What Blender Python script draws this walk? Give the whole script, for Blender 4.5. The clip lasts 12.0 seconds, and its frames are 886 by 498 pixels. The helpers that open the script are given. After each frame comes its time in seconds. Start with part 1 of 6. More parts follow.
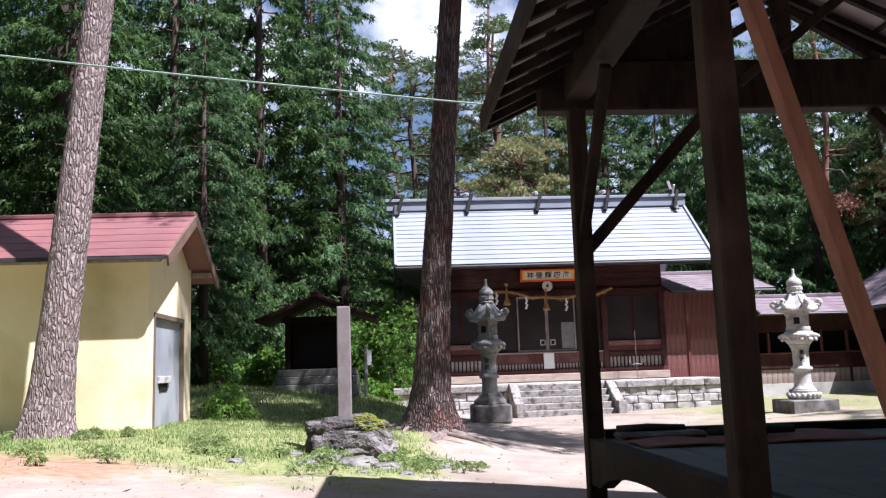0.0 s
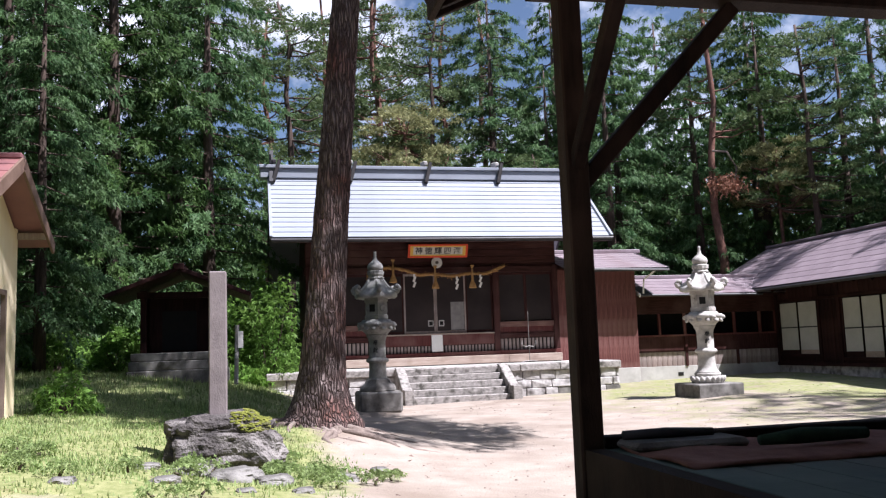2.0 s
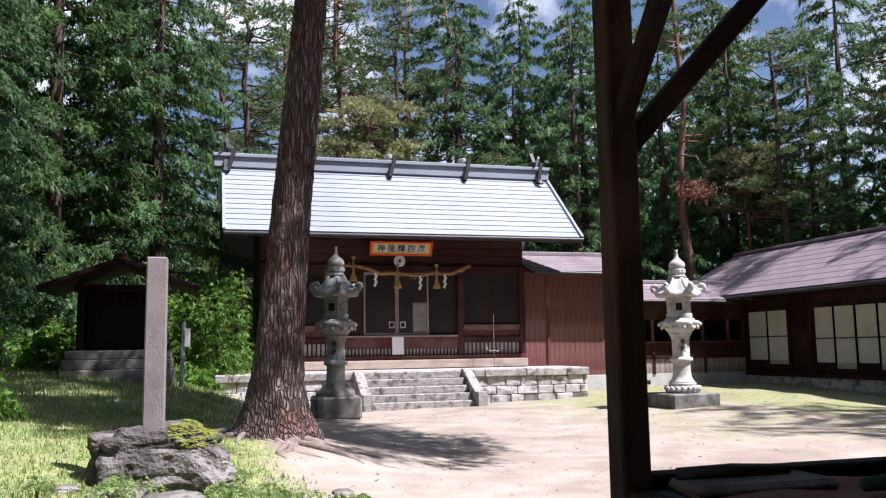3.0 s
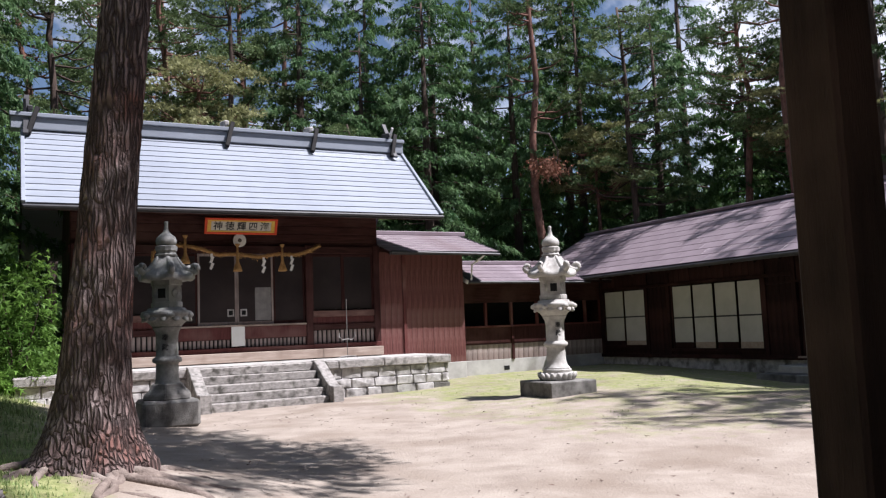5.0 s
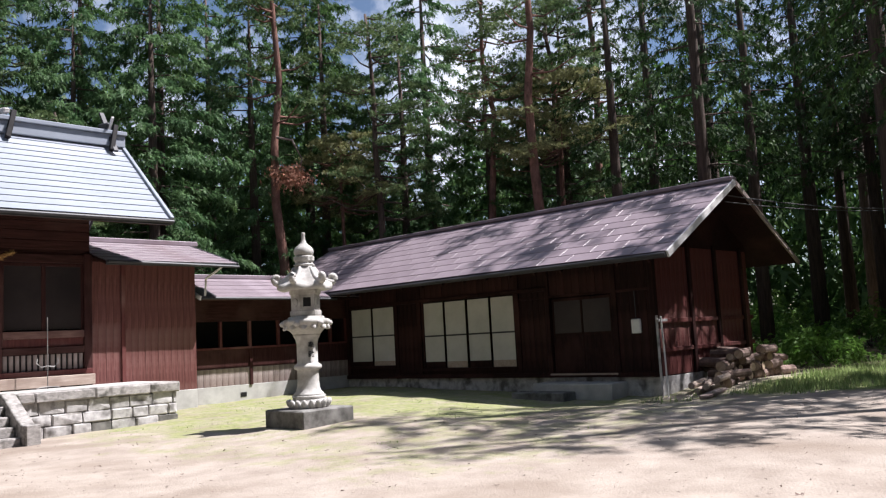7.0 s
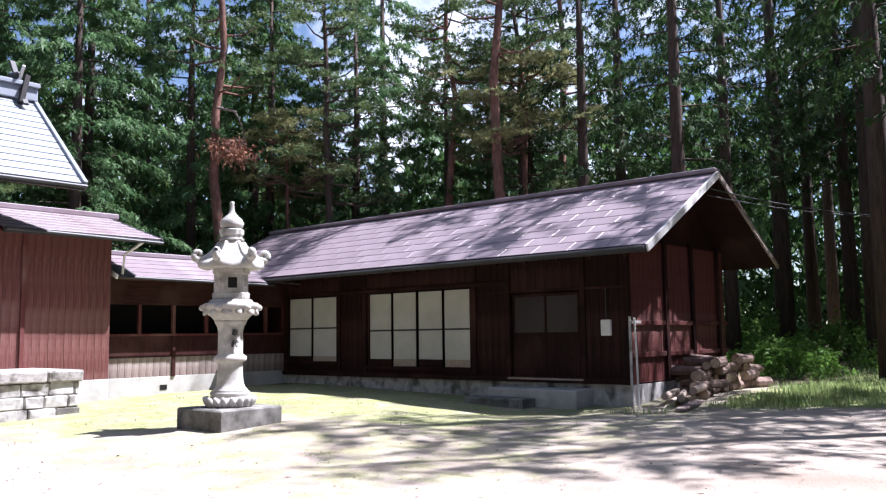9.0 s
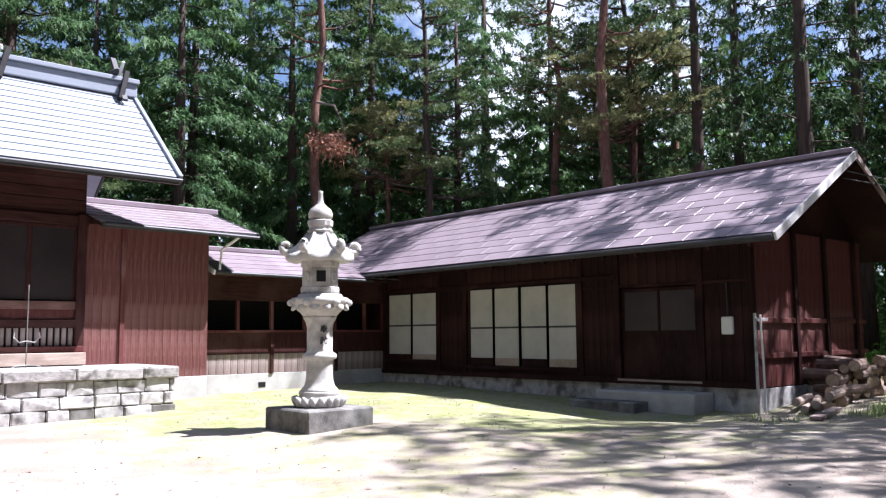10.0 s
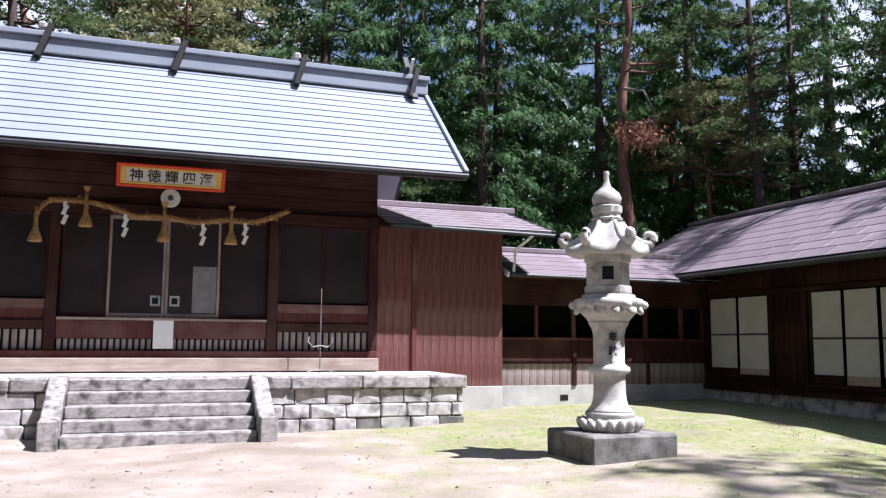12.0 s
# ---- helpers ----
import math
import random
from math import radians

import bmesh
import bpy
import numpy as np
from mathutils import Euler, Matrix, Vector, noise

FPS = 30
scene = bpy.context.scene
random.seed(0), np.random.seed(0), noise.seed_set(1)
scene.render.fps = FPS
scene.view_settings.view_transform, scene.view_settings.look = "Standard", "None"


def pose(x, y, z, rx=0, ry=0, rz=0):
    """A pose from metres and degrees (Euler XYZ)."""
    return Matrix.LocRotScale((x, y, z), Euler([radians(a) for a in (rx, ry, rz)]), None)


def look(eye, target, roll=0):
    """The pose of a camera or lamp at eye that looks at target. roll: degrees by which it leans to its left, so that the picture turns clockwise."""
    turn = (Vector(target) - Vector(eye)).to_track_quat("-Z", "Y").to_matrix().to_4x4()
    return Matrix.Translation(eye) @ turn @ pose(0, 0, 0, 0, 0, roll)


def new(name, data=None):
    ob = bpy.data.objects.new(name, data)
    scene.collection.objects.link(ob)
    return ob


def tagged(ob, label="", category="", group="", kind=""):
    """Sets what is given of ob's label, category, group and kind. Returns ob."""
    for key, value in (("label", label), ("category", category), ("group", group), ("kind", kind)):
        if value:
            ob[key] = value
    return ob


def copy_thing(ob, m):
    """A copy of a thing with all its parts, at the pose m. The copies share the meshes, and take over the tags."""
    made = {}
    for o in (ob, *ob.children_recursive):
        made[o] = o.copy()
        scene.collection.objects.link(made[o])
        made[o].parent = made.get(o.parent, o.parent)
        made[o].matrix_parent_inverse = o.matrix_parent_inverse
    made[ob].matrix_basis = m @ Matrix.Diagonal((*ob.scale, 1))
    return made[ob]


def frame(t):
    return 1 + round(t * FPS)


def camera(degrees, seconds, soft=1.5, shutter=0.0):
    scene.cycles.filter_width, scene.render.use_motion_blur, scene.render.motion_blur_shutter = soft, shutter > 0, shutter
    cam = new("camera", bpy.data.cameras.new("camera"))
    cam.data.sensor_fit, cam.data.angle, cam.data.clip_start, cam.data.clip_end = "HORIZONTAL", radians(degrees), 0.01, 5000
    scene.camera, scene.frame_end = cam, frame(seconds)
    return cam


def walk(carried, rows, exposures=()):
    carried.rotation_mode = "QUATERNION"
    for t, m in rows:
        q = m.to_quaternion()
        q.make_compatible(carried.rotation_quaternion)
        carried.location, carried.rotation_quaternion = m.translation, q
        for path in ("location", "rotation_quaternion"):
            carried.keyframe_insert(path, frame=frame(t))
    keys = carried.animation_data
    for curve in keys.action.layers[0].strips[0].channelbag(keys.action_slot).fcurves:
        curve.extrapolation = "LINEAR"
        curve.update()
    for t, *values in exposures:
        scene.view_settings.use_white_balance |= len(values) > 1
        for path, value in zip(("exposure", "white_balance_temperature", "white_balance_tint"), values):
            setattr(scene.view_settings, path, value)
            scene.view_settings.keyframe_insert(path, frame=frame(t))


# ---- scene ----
from mathutils.bvhtree import BVHTree

cam = camera(55.8, 12.0, soft=1.25)
PATH = [
    (0, (0.154, 1.091, 1.389), (0.284, 3.066, 1.672), -1.9),
    (0.5, (0.02, 1.674, 1.392), (0.257, 3.639, 1.676), -2.1),
    (1, (-0.07, 2.29, 1.412), (0.217, 4.251, 1.682), -2.5),
    (1.5, (-0.084, 2.94, 1.419), (0.304, 4.887, 1.656), -2.0),
    (2, (-0.115, 3.553, 1.401), (0.326, 5.49, 1.634), -2.0),
    (2.5, (-0.089, 4.23, 1.405), (0.411, 6.152, 1.641), -1.2),
    (4.5, (0.03, 6.609, 1.518), (0.791, 8.448, 1.721), -2.2),
    (5, (0.123, 7.278, 1.527), (1.042, 9.044, 1.716), -2.3),
    (5.5, (0.218, 7.847, 1.557), (1.264, 9.541, 1.744), -2.6),
    (6, (0.422, 8.437, 1.516), (1.625, 10.024, 1.705), -2.6),
    (6.5, (0.629, 8.912, 1.488), (1.955, 10.394, 1.699), -3.0),
    (7, (0.973, 9.409, 1.509), (2.407, 10.788, 1.719), -3.1),
    (9, (2.582, 11.0, 1.418), (4.095, 12.291, 1.623), -0.8),
    (9.5, (3.007, 11.299, 1.428), (4.451, 12.668, 1.627), -0.4),
    (10, (3.471, 11.632, 1.4), (4.806, 13.107, 1.604), -0.5),
    (10.5, (3.978, 12.04, 1.41), (5.152, 13.647, 1.609), -0.6),
    (11, (4.446, 12.384, 1.429), (5.478, 14.085, 1.634), -0.3),
    (11.5, (4.796, 12.742, 1.431), (5.64, 14.545, 1.627), -0.4),
    (12, (5.19, 13.171, 1.408), (5.86, 15.042, 1.632), 0.4),
]
walk(cam, [(t, look(eye, target, roll)) for t, eye, target, roll in PATH],
     [(0, 1.24, 5950, 20), (4, 1.10, 6150, 17), (5.5, 0.85, 6150, 16), (7, 1.10, 6250, 15), (9, 1.68, 5850, 19), (11, 1.50, 5850, 18), (12, 1.25, 5850, 18)])

# ---- light ----
SUN_EL, SUN_AZ = radians(59), radians(130)  # azimuth clockwise from +y
world = bpy.data.worlds.new("world")
scene.world = world
world.use_nodes = True
wn = world.node_tree
sky = wn.nodes.new("ShaderNodeTexSky")
sky.sky_type, sky.sun_disc = "NISHITA", False
sky.sun_elevation, sky.sun_rotation = SUN_EL, SUN_AZ
sky.air_density, sky.dust_density, sky.ozone_density = 1.0, 0.7, 1.5
wtc = wn.nodes.new("ShaderNodeTexCoord")
wno = wn.nodes.new("ShaderNodeTexNoise")
wno.inputs["Scale"].default_value, wno.inputs["Detail"].default_value, wno.inputs["Roughness"].default_value = 3.2, 7, 0.6
wmp = wn.nodes.new("ShaderNodeMapping")
wmp.inputs["Location"].default_value = (4.11, 2.13, 1.29)
wn.links.new(wtc.outputs["Generated"], wmp.inputs[0])
wn.links.new(wmp.outputs[0], wno.inputs[0])
wra = wn.nodes.new("ShaderNodeValToRGB")
wra.color_ramp.elements[0].position, wra.color_ramp.elements[1].position = 0.51, 0.64
wn.links.new(wno.outputs[0], wra.inputs[0])
wmx = wn.nodes.new("ShaderNodeMix")
wmx.data_type = "RGBA"
wn.links.new(wra.outputs[0], wmx.inputs["Factor"])
wn.links.new(sky.outputs[0], wmx.inputs["A"])
wmx.inputs["B"].default_value = (11.0, 11.5, 12.4, 1)
wn.links.new(wmx.outputs["Result"], wn.nodes["Background"].inputs[0])
wn.nodes["Background"].inputs[1].default_value = 0.05
sun = new("sun", bpy.data.lights.new("sun", "SUN"))
sun.data.energy, sun.data.angle, sun.data.color = 5.0, radians(0.6), (1.0, 0.97, 0.93)
sdir = Vector((math.sin(SUN_AZ) * math.cos(SUN_EL), math.cos(SUN_AZ) * math.cos(SUN_EL), math.sin(SUN_EL)))
sun.matrix_world = look(sdir * 60, (0, 0, 0))


# ---- helpers of the scene ----
def thing(name, loc=(0, 0, 0), label="", category="", group="", kind=""):
    ob = new(name)
    ob.location = loc
    ob.empty_display_size = 0.2
    return tagged(ob, label, category, group, kind)


def mesh_of(bm, name):
    me = bpy.data.meshes.new(name)
    bm.to_mesh(me)
    bm.free()
    return me


def part(name, bm, material, parent=None, label="", smooth=False):
    """One mesh object from a bmesh in world axes, under a thing or a part."""
    me = bm if isinstance(bm, bpy.types.Mesh) else mesh_of(bm, name)
    root = parent
    while root is not None and root.parent is not None:
        root = root.parent
    if root is not None:
        me.transform(Matrix.Translation(-root.location))
    if smooth:
        me.shade_smooth()
    if material is not None:
        me.materials.append(material)
    ob = new(name, me)
    ob.parent = parent
    return tagged(ob, label)


def piece(name, me, m, parent):
    """A further object on a shared mesh, at the pose m in the world."""
    ob = new(name, me)
    ob.parent = parent
    root = parent
    while root is not None and root.parent is not None:
        root = root.parent
    off = Matrix.Translation(-root.location) if root is not None else Matrix()
    ob.matrix_basis = off @ m
    return ob


def box(x0, x1, y0, y1, z0, z1, bevel=0.0, bm=None):
    b = bmesh.new()
    bmesh.ops.create_cube(b, size=1.0, matrix=Matrix.LocRotScale(((x0 + x1) / 2, (y0 + y1) / 2, (z0 + z1) / 2), None,
                                                                   (abs(x1 - x0), abs(y1 - y0), abs(z1 - z0))))
    if bevel > 0:
        bmesh.ops.bevel(b, geom=b.edges[:], offset=bevel, segments=1, affect="EDGES")
    return join(bm, b) if bm is not None else b


def join(a, b):
    me = bpy.data.meshes.new("tmp")
    b.to_mesh(me)
    b.free()
    a.from_mesh(me)
    bpy.data.meshes.remove(me)
    return a


def beam(p, q, w, h, bevel=0.01, up=(0, 0, 1)):
    """A timber from p to q, w wide and h high."""
    p, q = Vector(p), Vector(q)
    d = (q - p)
    u = Vector(up)
    x = d.cross(u).normalized()
    z = x.cross(d).normalized()
    m = Matrix((x, d.normalized(), z)).transposed().to_4x4()
    m.translation = (p + q) / 2
    b = box(-w / 2, w / 2, -d.length / 2, d.length / 2, -h / 2, h / 2, bevel)
    bmesh.ops.transform(b, matrix=m, verts=b.verts)
    return b


def tube(points, radii, sides=8, caps=True):
    b = bmesh.new()
    pts = [Vector(p) for p in points]
    rings = []
    for i, p in enumerate(pts):
        d = (pts[min(i + 1, len(pts) - 1)] - pts[max(i - 1, 0)]).normalized()
        x = d.cross(Vector((0.31, 0.17, 0.93)) if abs(d.z) < 0.9 else Vector((1, 0.1, 0))).normalized()
        y = d.cross(x)
        r = radii[i] if hasattr(radii, "__len__") else radii
        rings.append([b.verts.new(p + (x * math.cos(a) + y * math.sin(a)) * r) for a in [2 * math.pi * k / sides for k in range(sides)]])
    for r0, r1 in zip(rings, rings[1:]):
        for k in range(sides):
            b.faces.new((r0[k], r0[(k + 1) % sides], r1[(k + 1) % sides], r1[k]))
    if caps:
        b.faces.new(rings[0][::-1])
        b.faces.new(rings[-1])
    bmesh.ops.recalc_face_normals(b, faces=b.faces)
    return b


def lathe(profile, sides=24, c=(0, 0, 0), turn=0.0, scallop=0.0, lobes=0):
    """Turned body: profile rows of (radius, z)."""
    b = bmesh.new()
    rings = []
    for r, z in profile:
        ring = []
        for k in range(sides):
            a = 2 * math.pi * k / sides + turn
            rr = r * (1 + scallop * abs(math.cos(lobes * a / 2))) if lobes else r
            ring.append(b.verts.new((c[0] + rr * math.cos(a), c[1] + rr * math.sin(a), c[2] + z)))
        rings.append(ring)
    for r0, r1 in zip(rings, rings[1:]):
        for k in range(sides):
            b.faces.new((r0[k], r0[(k + 1) % sides], r1[(k + 1) % sides], r1[k]))
    b.faces.new(rings[0][::-1])
    b.faces.new(rings[-1])
    bmesh.ops.recalc_face_normals(b, faces=b.faces)
    return b


def fronds(pos, way, length, width, droop, rng, teeth=2):
    """Feathery sprays: a spine blade and side blades each; rows of triangles as arrays."""
    n = len(pos)
    way = way / np.linalg.norm(way, axis=1, keepdims=True)
    side = np.cross(way, rng.normal(size=(n, 3)))
    side /= np.linalg.norm(side, axis=1, keepdims=True) + 1e-9
    tris = []
    L, W = length[:, None], width[:, None]
    down = np.array([[0, 0, -1.0]])
    tip = pos + way * L + down * droop * L
    tris.append((pos - side * W * 0.16, pos + side * W * 0.16, tip))
    for k in range(teeth):
        s0 = 0.15 + 0.32 * k
        base = pos + way * L * s0 + down * droop * L * s0 * s0
        for sg in (-1, 1):
            out = base + way * L * 0.34 + side * sg * W * (1.0 - 0.3 * k) + down * L * (0.12 + droop * 0.3)
            tris.append((base, base + way * L * 0.28, out))
    v = np.stack([np.stack(t, 1) for t in tris], 1).reshape(-1, 3)
    return v


def tri_mesh(name, v, mat):
    me = bpy.data.meshes.new(name)
    n = len(v) // 3
    me.vertices.add(len(v))
    me.vertices.foreach_set("co", v.astype(np.float32).ravel())
    me.loops.add(len(v))
    me.loops.foreach_set("vertex_index", np.arange(len(v), dtype=np.int32))
    me.polygons.add(n)
    me.polygons.foreach_set("loop_start", np.arange(0, len(v), 3, dtype=np.int32))
    me.update(calc_edges=True)
    me.materials.append(mat)
    return me


def smooth01(a, b, x):
    t = np.clip((x - a) / (b - a), 0, 1)
    return t * t * (3 - 2 * t)


def ground_z(x, y):
    x, y = np.asarray(x, float), np.asarray(y, float)
    z = -0.13 + 0.75 * smooth01(4, -5, x) + 0.20 * smooth01(7, 17, x)
    z = z + 0.45 * smooth01(16, 25, y) * smooth01(2.5, -2, x)
    z = z + 0.035 * np.sin(x * 0.9 + 0.7) * np.sin(y * 0.8) + 0.012 * np.sin(x * 3.1) * np.cos(y * 2.7)
    z = z + 0.24 * np.exp(-((x - 0.7) ** 2 + (y - 16.0) ** 2) / 3.2)
    z = z - 0.24 * np.exp(-((x - 17.2) / 2.4) ** 2 - ((y - 20.6) / 3.6) ** 2)
    return z + 0.6 * smooth01(33, 45, y) + 0.5 * smooth01(27, 40, x)


def gz(x, y):
    return float(ground_z(x, y))


# ---- materials ----
def material(name, c1, c2, scale=4.0, rough=0.8, bump=0.2, stretch=(1, 1, 1), c3=None, s3=0.6, island=0.0, metal=0.0, fine=40.0, spec=0.3, per_object=0.0, dist=0.02):
    """Two-scale variation of colour, with fine relief; c3: stains at a larger scale."""
    m = bpy.data.materials.new(name)
    m.use_nodes = True
    n, l = m.node_tree.nodes, m.node_tree.links
    bsdf = n["Principled BSDF"]
    co = n.new("ShaderNodeTexCoord")
    mp = n.new("ShaderNodeMapping")
    mp.inputs["Scale"].default_value = stretch
    l.new(co.outputs["Object"], mp.inputs[0])
    a = n.new("ShaderNodeTexNoise")
    a.inputs["Scale"].default_value, a.inputs["Detail"].default_value, a.inputs["Roughness"].default_value = scale, 6, 0.65
    l.new(mp.outputs[0], a.inputs[0])
    ramp = n.new("ShaderNodeValToRGB")
    ramp.color_ramp.elements[0].color, ramp.color_ramp.elements[1].color = (*c1, 1), (*c2, 1)
    ramp.color_ramp.elements[0].position, ramp.color_ramp.elements[1].position = 0.35, 0.65
    l.new(a.outputs[0], ramp.inputs[0])
    col = ramp.outputs[0]
    if c3:
        s = n.new("ShaderNodeTexNoise")
        s.inputs["Scale"].default_value, s.inputs["Detail"].default_value = s3, 5
        l.new(co.outputs["Object"], s.inputs[0])
        r2 = n.new("ShaderNodeValToRGB")
        r2.color_ramp.elements[0].position, r2.color_ramp.elements[1].position = 0.5, 0.68
        l.new(s.outputs[0], r2.inputs[0])
        mix = n.new("ShaderNodeMix")
        mix.data_type = "RGBA"
        l.new(r2.outputs[0], mix.inputs["Factor"])
        l.new(col, mix.inputs["A"])
        mix.inputs["B"].default_value = (*c3, 1)
        col = mix.outputs["Result"]
    for amount, node, socket in ((island, "ShaderNodeNewGeometry", "Random Per Island"), (per_object, "ShaderNodeObjectInfo", "Random")):
        if amount:
            g = n.new(node)
            mr = n.new("ShaderNodeMapRange")
            mr.inputs["To Min"].default_value, mr.inputs["To Max"].default_value = 1 - amount, 1 + amount
            l.new(g.outputs[socket], mr.inputs["Value"])
            hv = n.new("ShaderNodeHueSaturation")
            l.new(mr.outputs[0], hv.inputs["Value"])
            l.new(col, hv.inputs["Color"])
            col = hv.outputs[0]
    l.new(col, bsdf.inputs["Base Color"])
    bsdf.inputs["Roughness"].default_value, bsdf.inputs["Metallic"].default_value = rough, metal
    bsdf.inputs["Specular IOR Level"].default_value = spec
    if bump:
        f = n.new("ShaderNodeTexNoise")
        f.inputs["Scale"].default_value, f.inputs["Detail"].default_value = fine, 4
        l.new(mp.outputs[0], f.inputs[0])
        add = n.new("ShaderNodeMath")
        add.operation = "ADD"
        l.new(a.outputs[0], add.inputs[0])
        l.new(f.outputs[0], add.inputs[1])
        bp = n.new("ShaderNodeBump")
        bp.inputs["Strength"].default_value, bp.inputs["Distance"].default_value = bump, dist
        l.new(add.outputs[0], bp.inputs["Height"])
        l.new(bp.outputs[0], bsdf.inputs["Normal"])
    return m


WOOD = material("dark_stained_wood", (0.028, 0.010, 0.010), (0.060, 0.023, 0.021), 3, 0.6, 0.25, (6, 6, 0.6), (0.085, 0.042, 0.038), 0.8, per_object=0.10, spec=0.12)
# Dark wood made darker still: shade is put into the colour.
ANNEXWOOD = material("shade_darkened_boards", (0.011, 0.0045, 0.0045), (0.029, 0.0105, 0.010), 3, 0.65, 0.25, (6, 6, 0.6), (0.050, 0.021, 0.019), 0.8, per_object=0.16, spec=0.12)
WOODH = material("dark_stained_beam", (0.030, 0.012, 0.011), (0.065, 0.026, 0.023), 3, 0.6, 0.25, (0.6, 6, 6), (0.09, 0.048, 0.042), 0.8, per_object=0.15, spec=0.12)
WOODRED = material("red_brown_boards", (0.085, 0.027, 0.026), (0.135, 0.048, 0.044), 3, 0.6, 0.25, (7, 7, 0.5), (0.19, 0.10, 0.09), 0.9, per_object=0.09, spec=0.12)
WOODPALE = material("weathered_pale_wood", (0.30, 0.23, 0.19), (0.42, 0.34, 0.29), 3, 0.75, 0.25, (0.7, 6, 6), (0.22, 0.16, 0.13), 1.2)
WOODGREY = material("grey_weathered_boards", (0.22, 0.17, 0.155), (0.36, 0.30, 0.28), 3, 0.8, 0.25, (6, 6, 0.6), (0.15, 0.10, 0.09), 1.0, per_object=0.15)
# Brown pavilion timber, with the shade under the roof put into the colour.
PAVWOOD = material("shade_dark_pavilion_timber", (0.010, 0.006, 0.005), (0.026, 0.015, 0.011), 3, 0.7, 0.3, (5, 5, 0.7), (0.042, 0.026, 0.019), 1.4, spec=0.15)
# The same timber, brightened for light thrown up onto the posts.
POSTWOOD = material("bounce_lit_pavilion_post", (0.020, 0.013, 0.010), (0.046, 0.029, 0.021), 3, 0.7, 0.3, (5, 5, 0.7), (0.075, 0.048, 0.035), 1.4, spec=0.15)
# Brown timber lightened to orange: light from the ground is in the colour.
PAVPALE = material("ground_lit_brown_timber", (0.16, 0.070, 0.045), (0.26, 0.12, 0.075), 3, 0.65, 0.25, (5, 5, 0.7))
PAVFLOOR = material("green_grey_painted_deck", (0.07, 0.11, 0.095), (0.13, 0.17, 0.145), 2, 0.65, 0.2, (1, 1, 1), (0.15, 0.14, 0.11), 0.9)
SILLWOOD = material("worn_red_brown_sill", (0.13, 0.070, 0.060), (0.22, 0.13, 0.11), 3, 0.65, 0.25, (0.6, 6, 6), (0.10, 0.05, 0.045), 1.2, spec=0.12)
# Red boards made lighter: sunlight on the wing is put into the colour.
WINGWOOD = material("sunlit_tone_red_boards", (0.105, 0.040, 0.037), (0.18, 0.078, 0.070), 3, 0.6, 0.25, (7, 7, 0.5), (0.24, 0.135, 0.12), 0.9, per_object=0.04, spec=0.12)
ROOFMETAL = material("pale_blue_grey_sheet_metal", (0.245, 0.268, 0.315), (0.295, 0.322, 0.375), 1.2, 0.42, 0.05, (0.5, 3, 3), (0.225, 0.245, 0.29), 0.5, metal=0.0, spec=0.5, per_object=0.04)
ROOFDARK = material("mauve_brown_sheet_metal", (0.19, 0.15, 0.17), (0.27, 0.22, 0.25), 1.5, 0.40, 0.06, (1, 1, 1), (0.18, 0.13, 0.145), 0.7, spec=0.5, per_object=0.06)
ROOFRED = material("red_sheet_metal", (0.175, 0.075, 0.078), (0.24, 0.105, 0.11), 1.5, 0.5, 0.06, (1, 1, 1), (0.26, 0.11, 0.10), 0.8, spec=0.5, per_object=0.06)
TRIMDARK = material("dark_sheet_trim", (0.035, 0.035, 0.04), (0.06, 0.058, 0.065), 2, 0.5, 0.05)
RIDGEWOOD = material("black_tarred_wood", (0.012, 0.011, 0.012), (0.024, 0.022, 0.023), 4, 0.7, 0.2, spec=0.15)
TRIMWHITE = material("pale_verge_board", (0.62, 0.60, 0.60), (0.74, 0.72, 0.71), 3, 0.7, 0.1)
STONE = material("weathered_granite", (0.34, 0.325, 0.32), (0.56, 0.54, 0.53), 6, 0.9, 0.6, (1, 1, 1), (0.13, 0.12, 0.115), 3.2, per_object=0.14, fine=60)
STONESTEP = material("lichened_step_stone", (0.22, 0.205, 0.195), (0.40, 0.375, 0.355), 9, 0.9, 0.6, (1, 1, 2.0), (0.085, 0.08, 0.07), 5.0, per_object=0.08, fine=60)
STONEDARK = material("dark_mossy_stone", (0.085, 0.080, 0.074), (0.19, 0.182, 0.172), 5, 0.9, 0.5, (1, 1, 1), (0.27, 0.26, 0.245), 2.2, fine=50)
BOULDER = material("dark_fissured_boulder", (0.045, 0.040, 0.039), (0.135, 0.122, 0.118), 6, 0.95, 0.9, (1, 1, 1), (0.27, 0.25, 0.24), 2.4, fine=26, dist=0.05)
GRANITE = material("pale_lantern_granite", (0.40, 0.385, 0.365), (0.54, 0.52, 0.495), 9, 0.88, 0.45, (1, 1, 1), (0.27, 0.255, 0.235), 2.4, fine=90)
# Darker and greyer than the other lantern's granite.
GRANITEGREY = material("grey_lantern_granite", (0.16, 0.16, 0.156), (0.30, 0.30, 0.287), 8, 0.9, 0.4, (1, 1, 1), (0.20, 0.21, 0.18), 2.2, fine=90)
POSTSTONE = material("mauve_grey_dressed_stone", (0.17, 0.145, 0.148), (0.25, 0.215, 0.218), 6, 0.85, 0.25, (1, 1, 0.5), (0.20, 0.17, 0.17), 1.5, fine=80)
CONCRETE = material("pale_concrete", (0.38, 0.37, 0.355), (0.50, 0.49, 0.47), 2.5, 0.85, 0.2, (1, 1, 1), (0.30, 0.285, 0.27), 0.9)
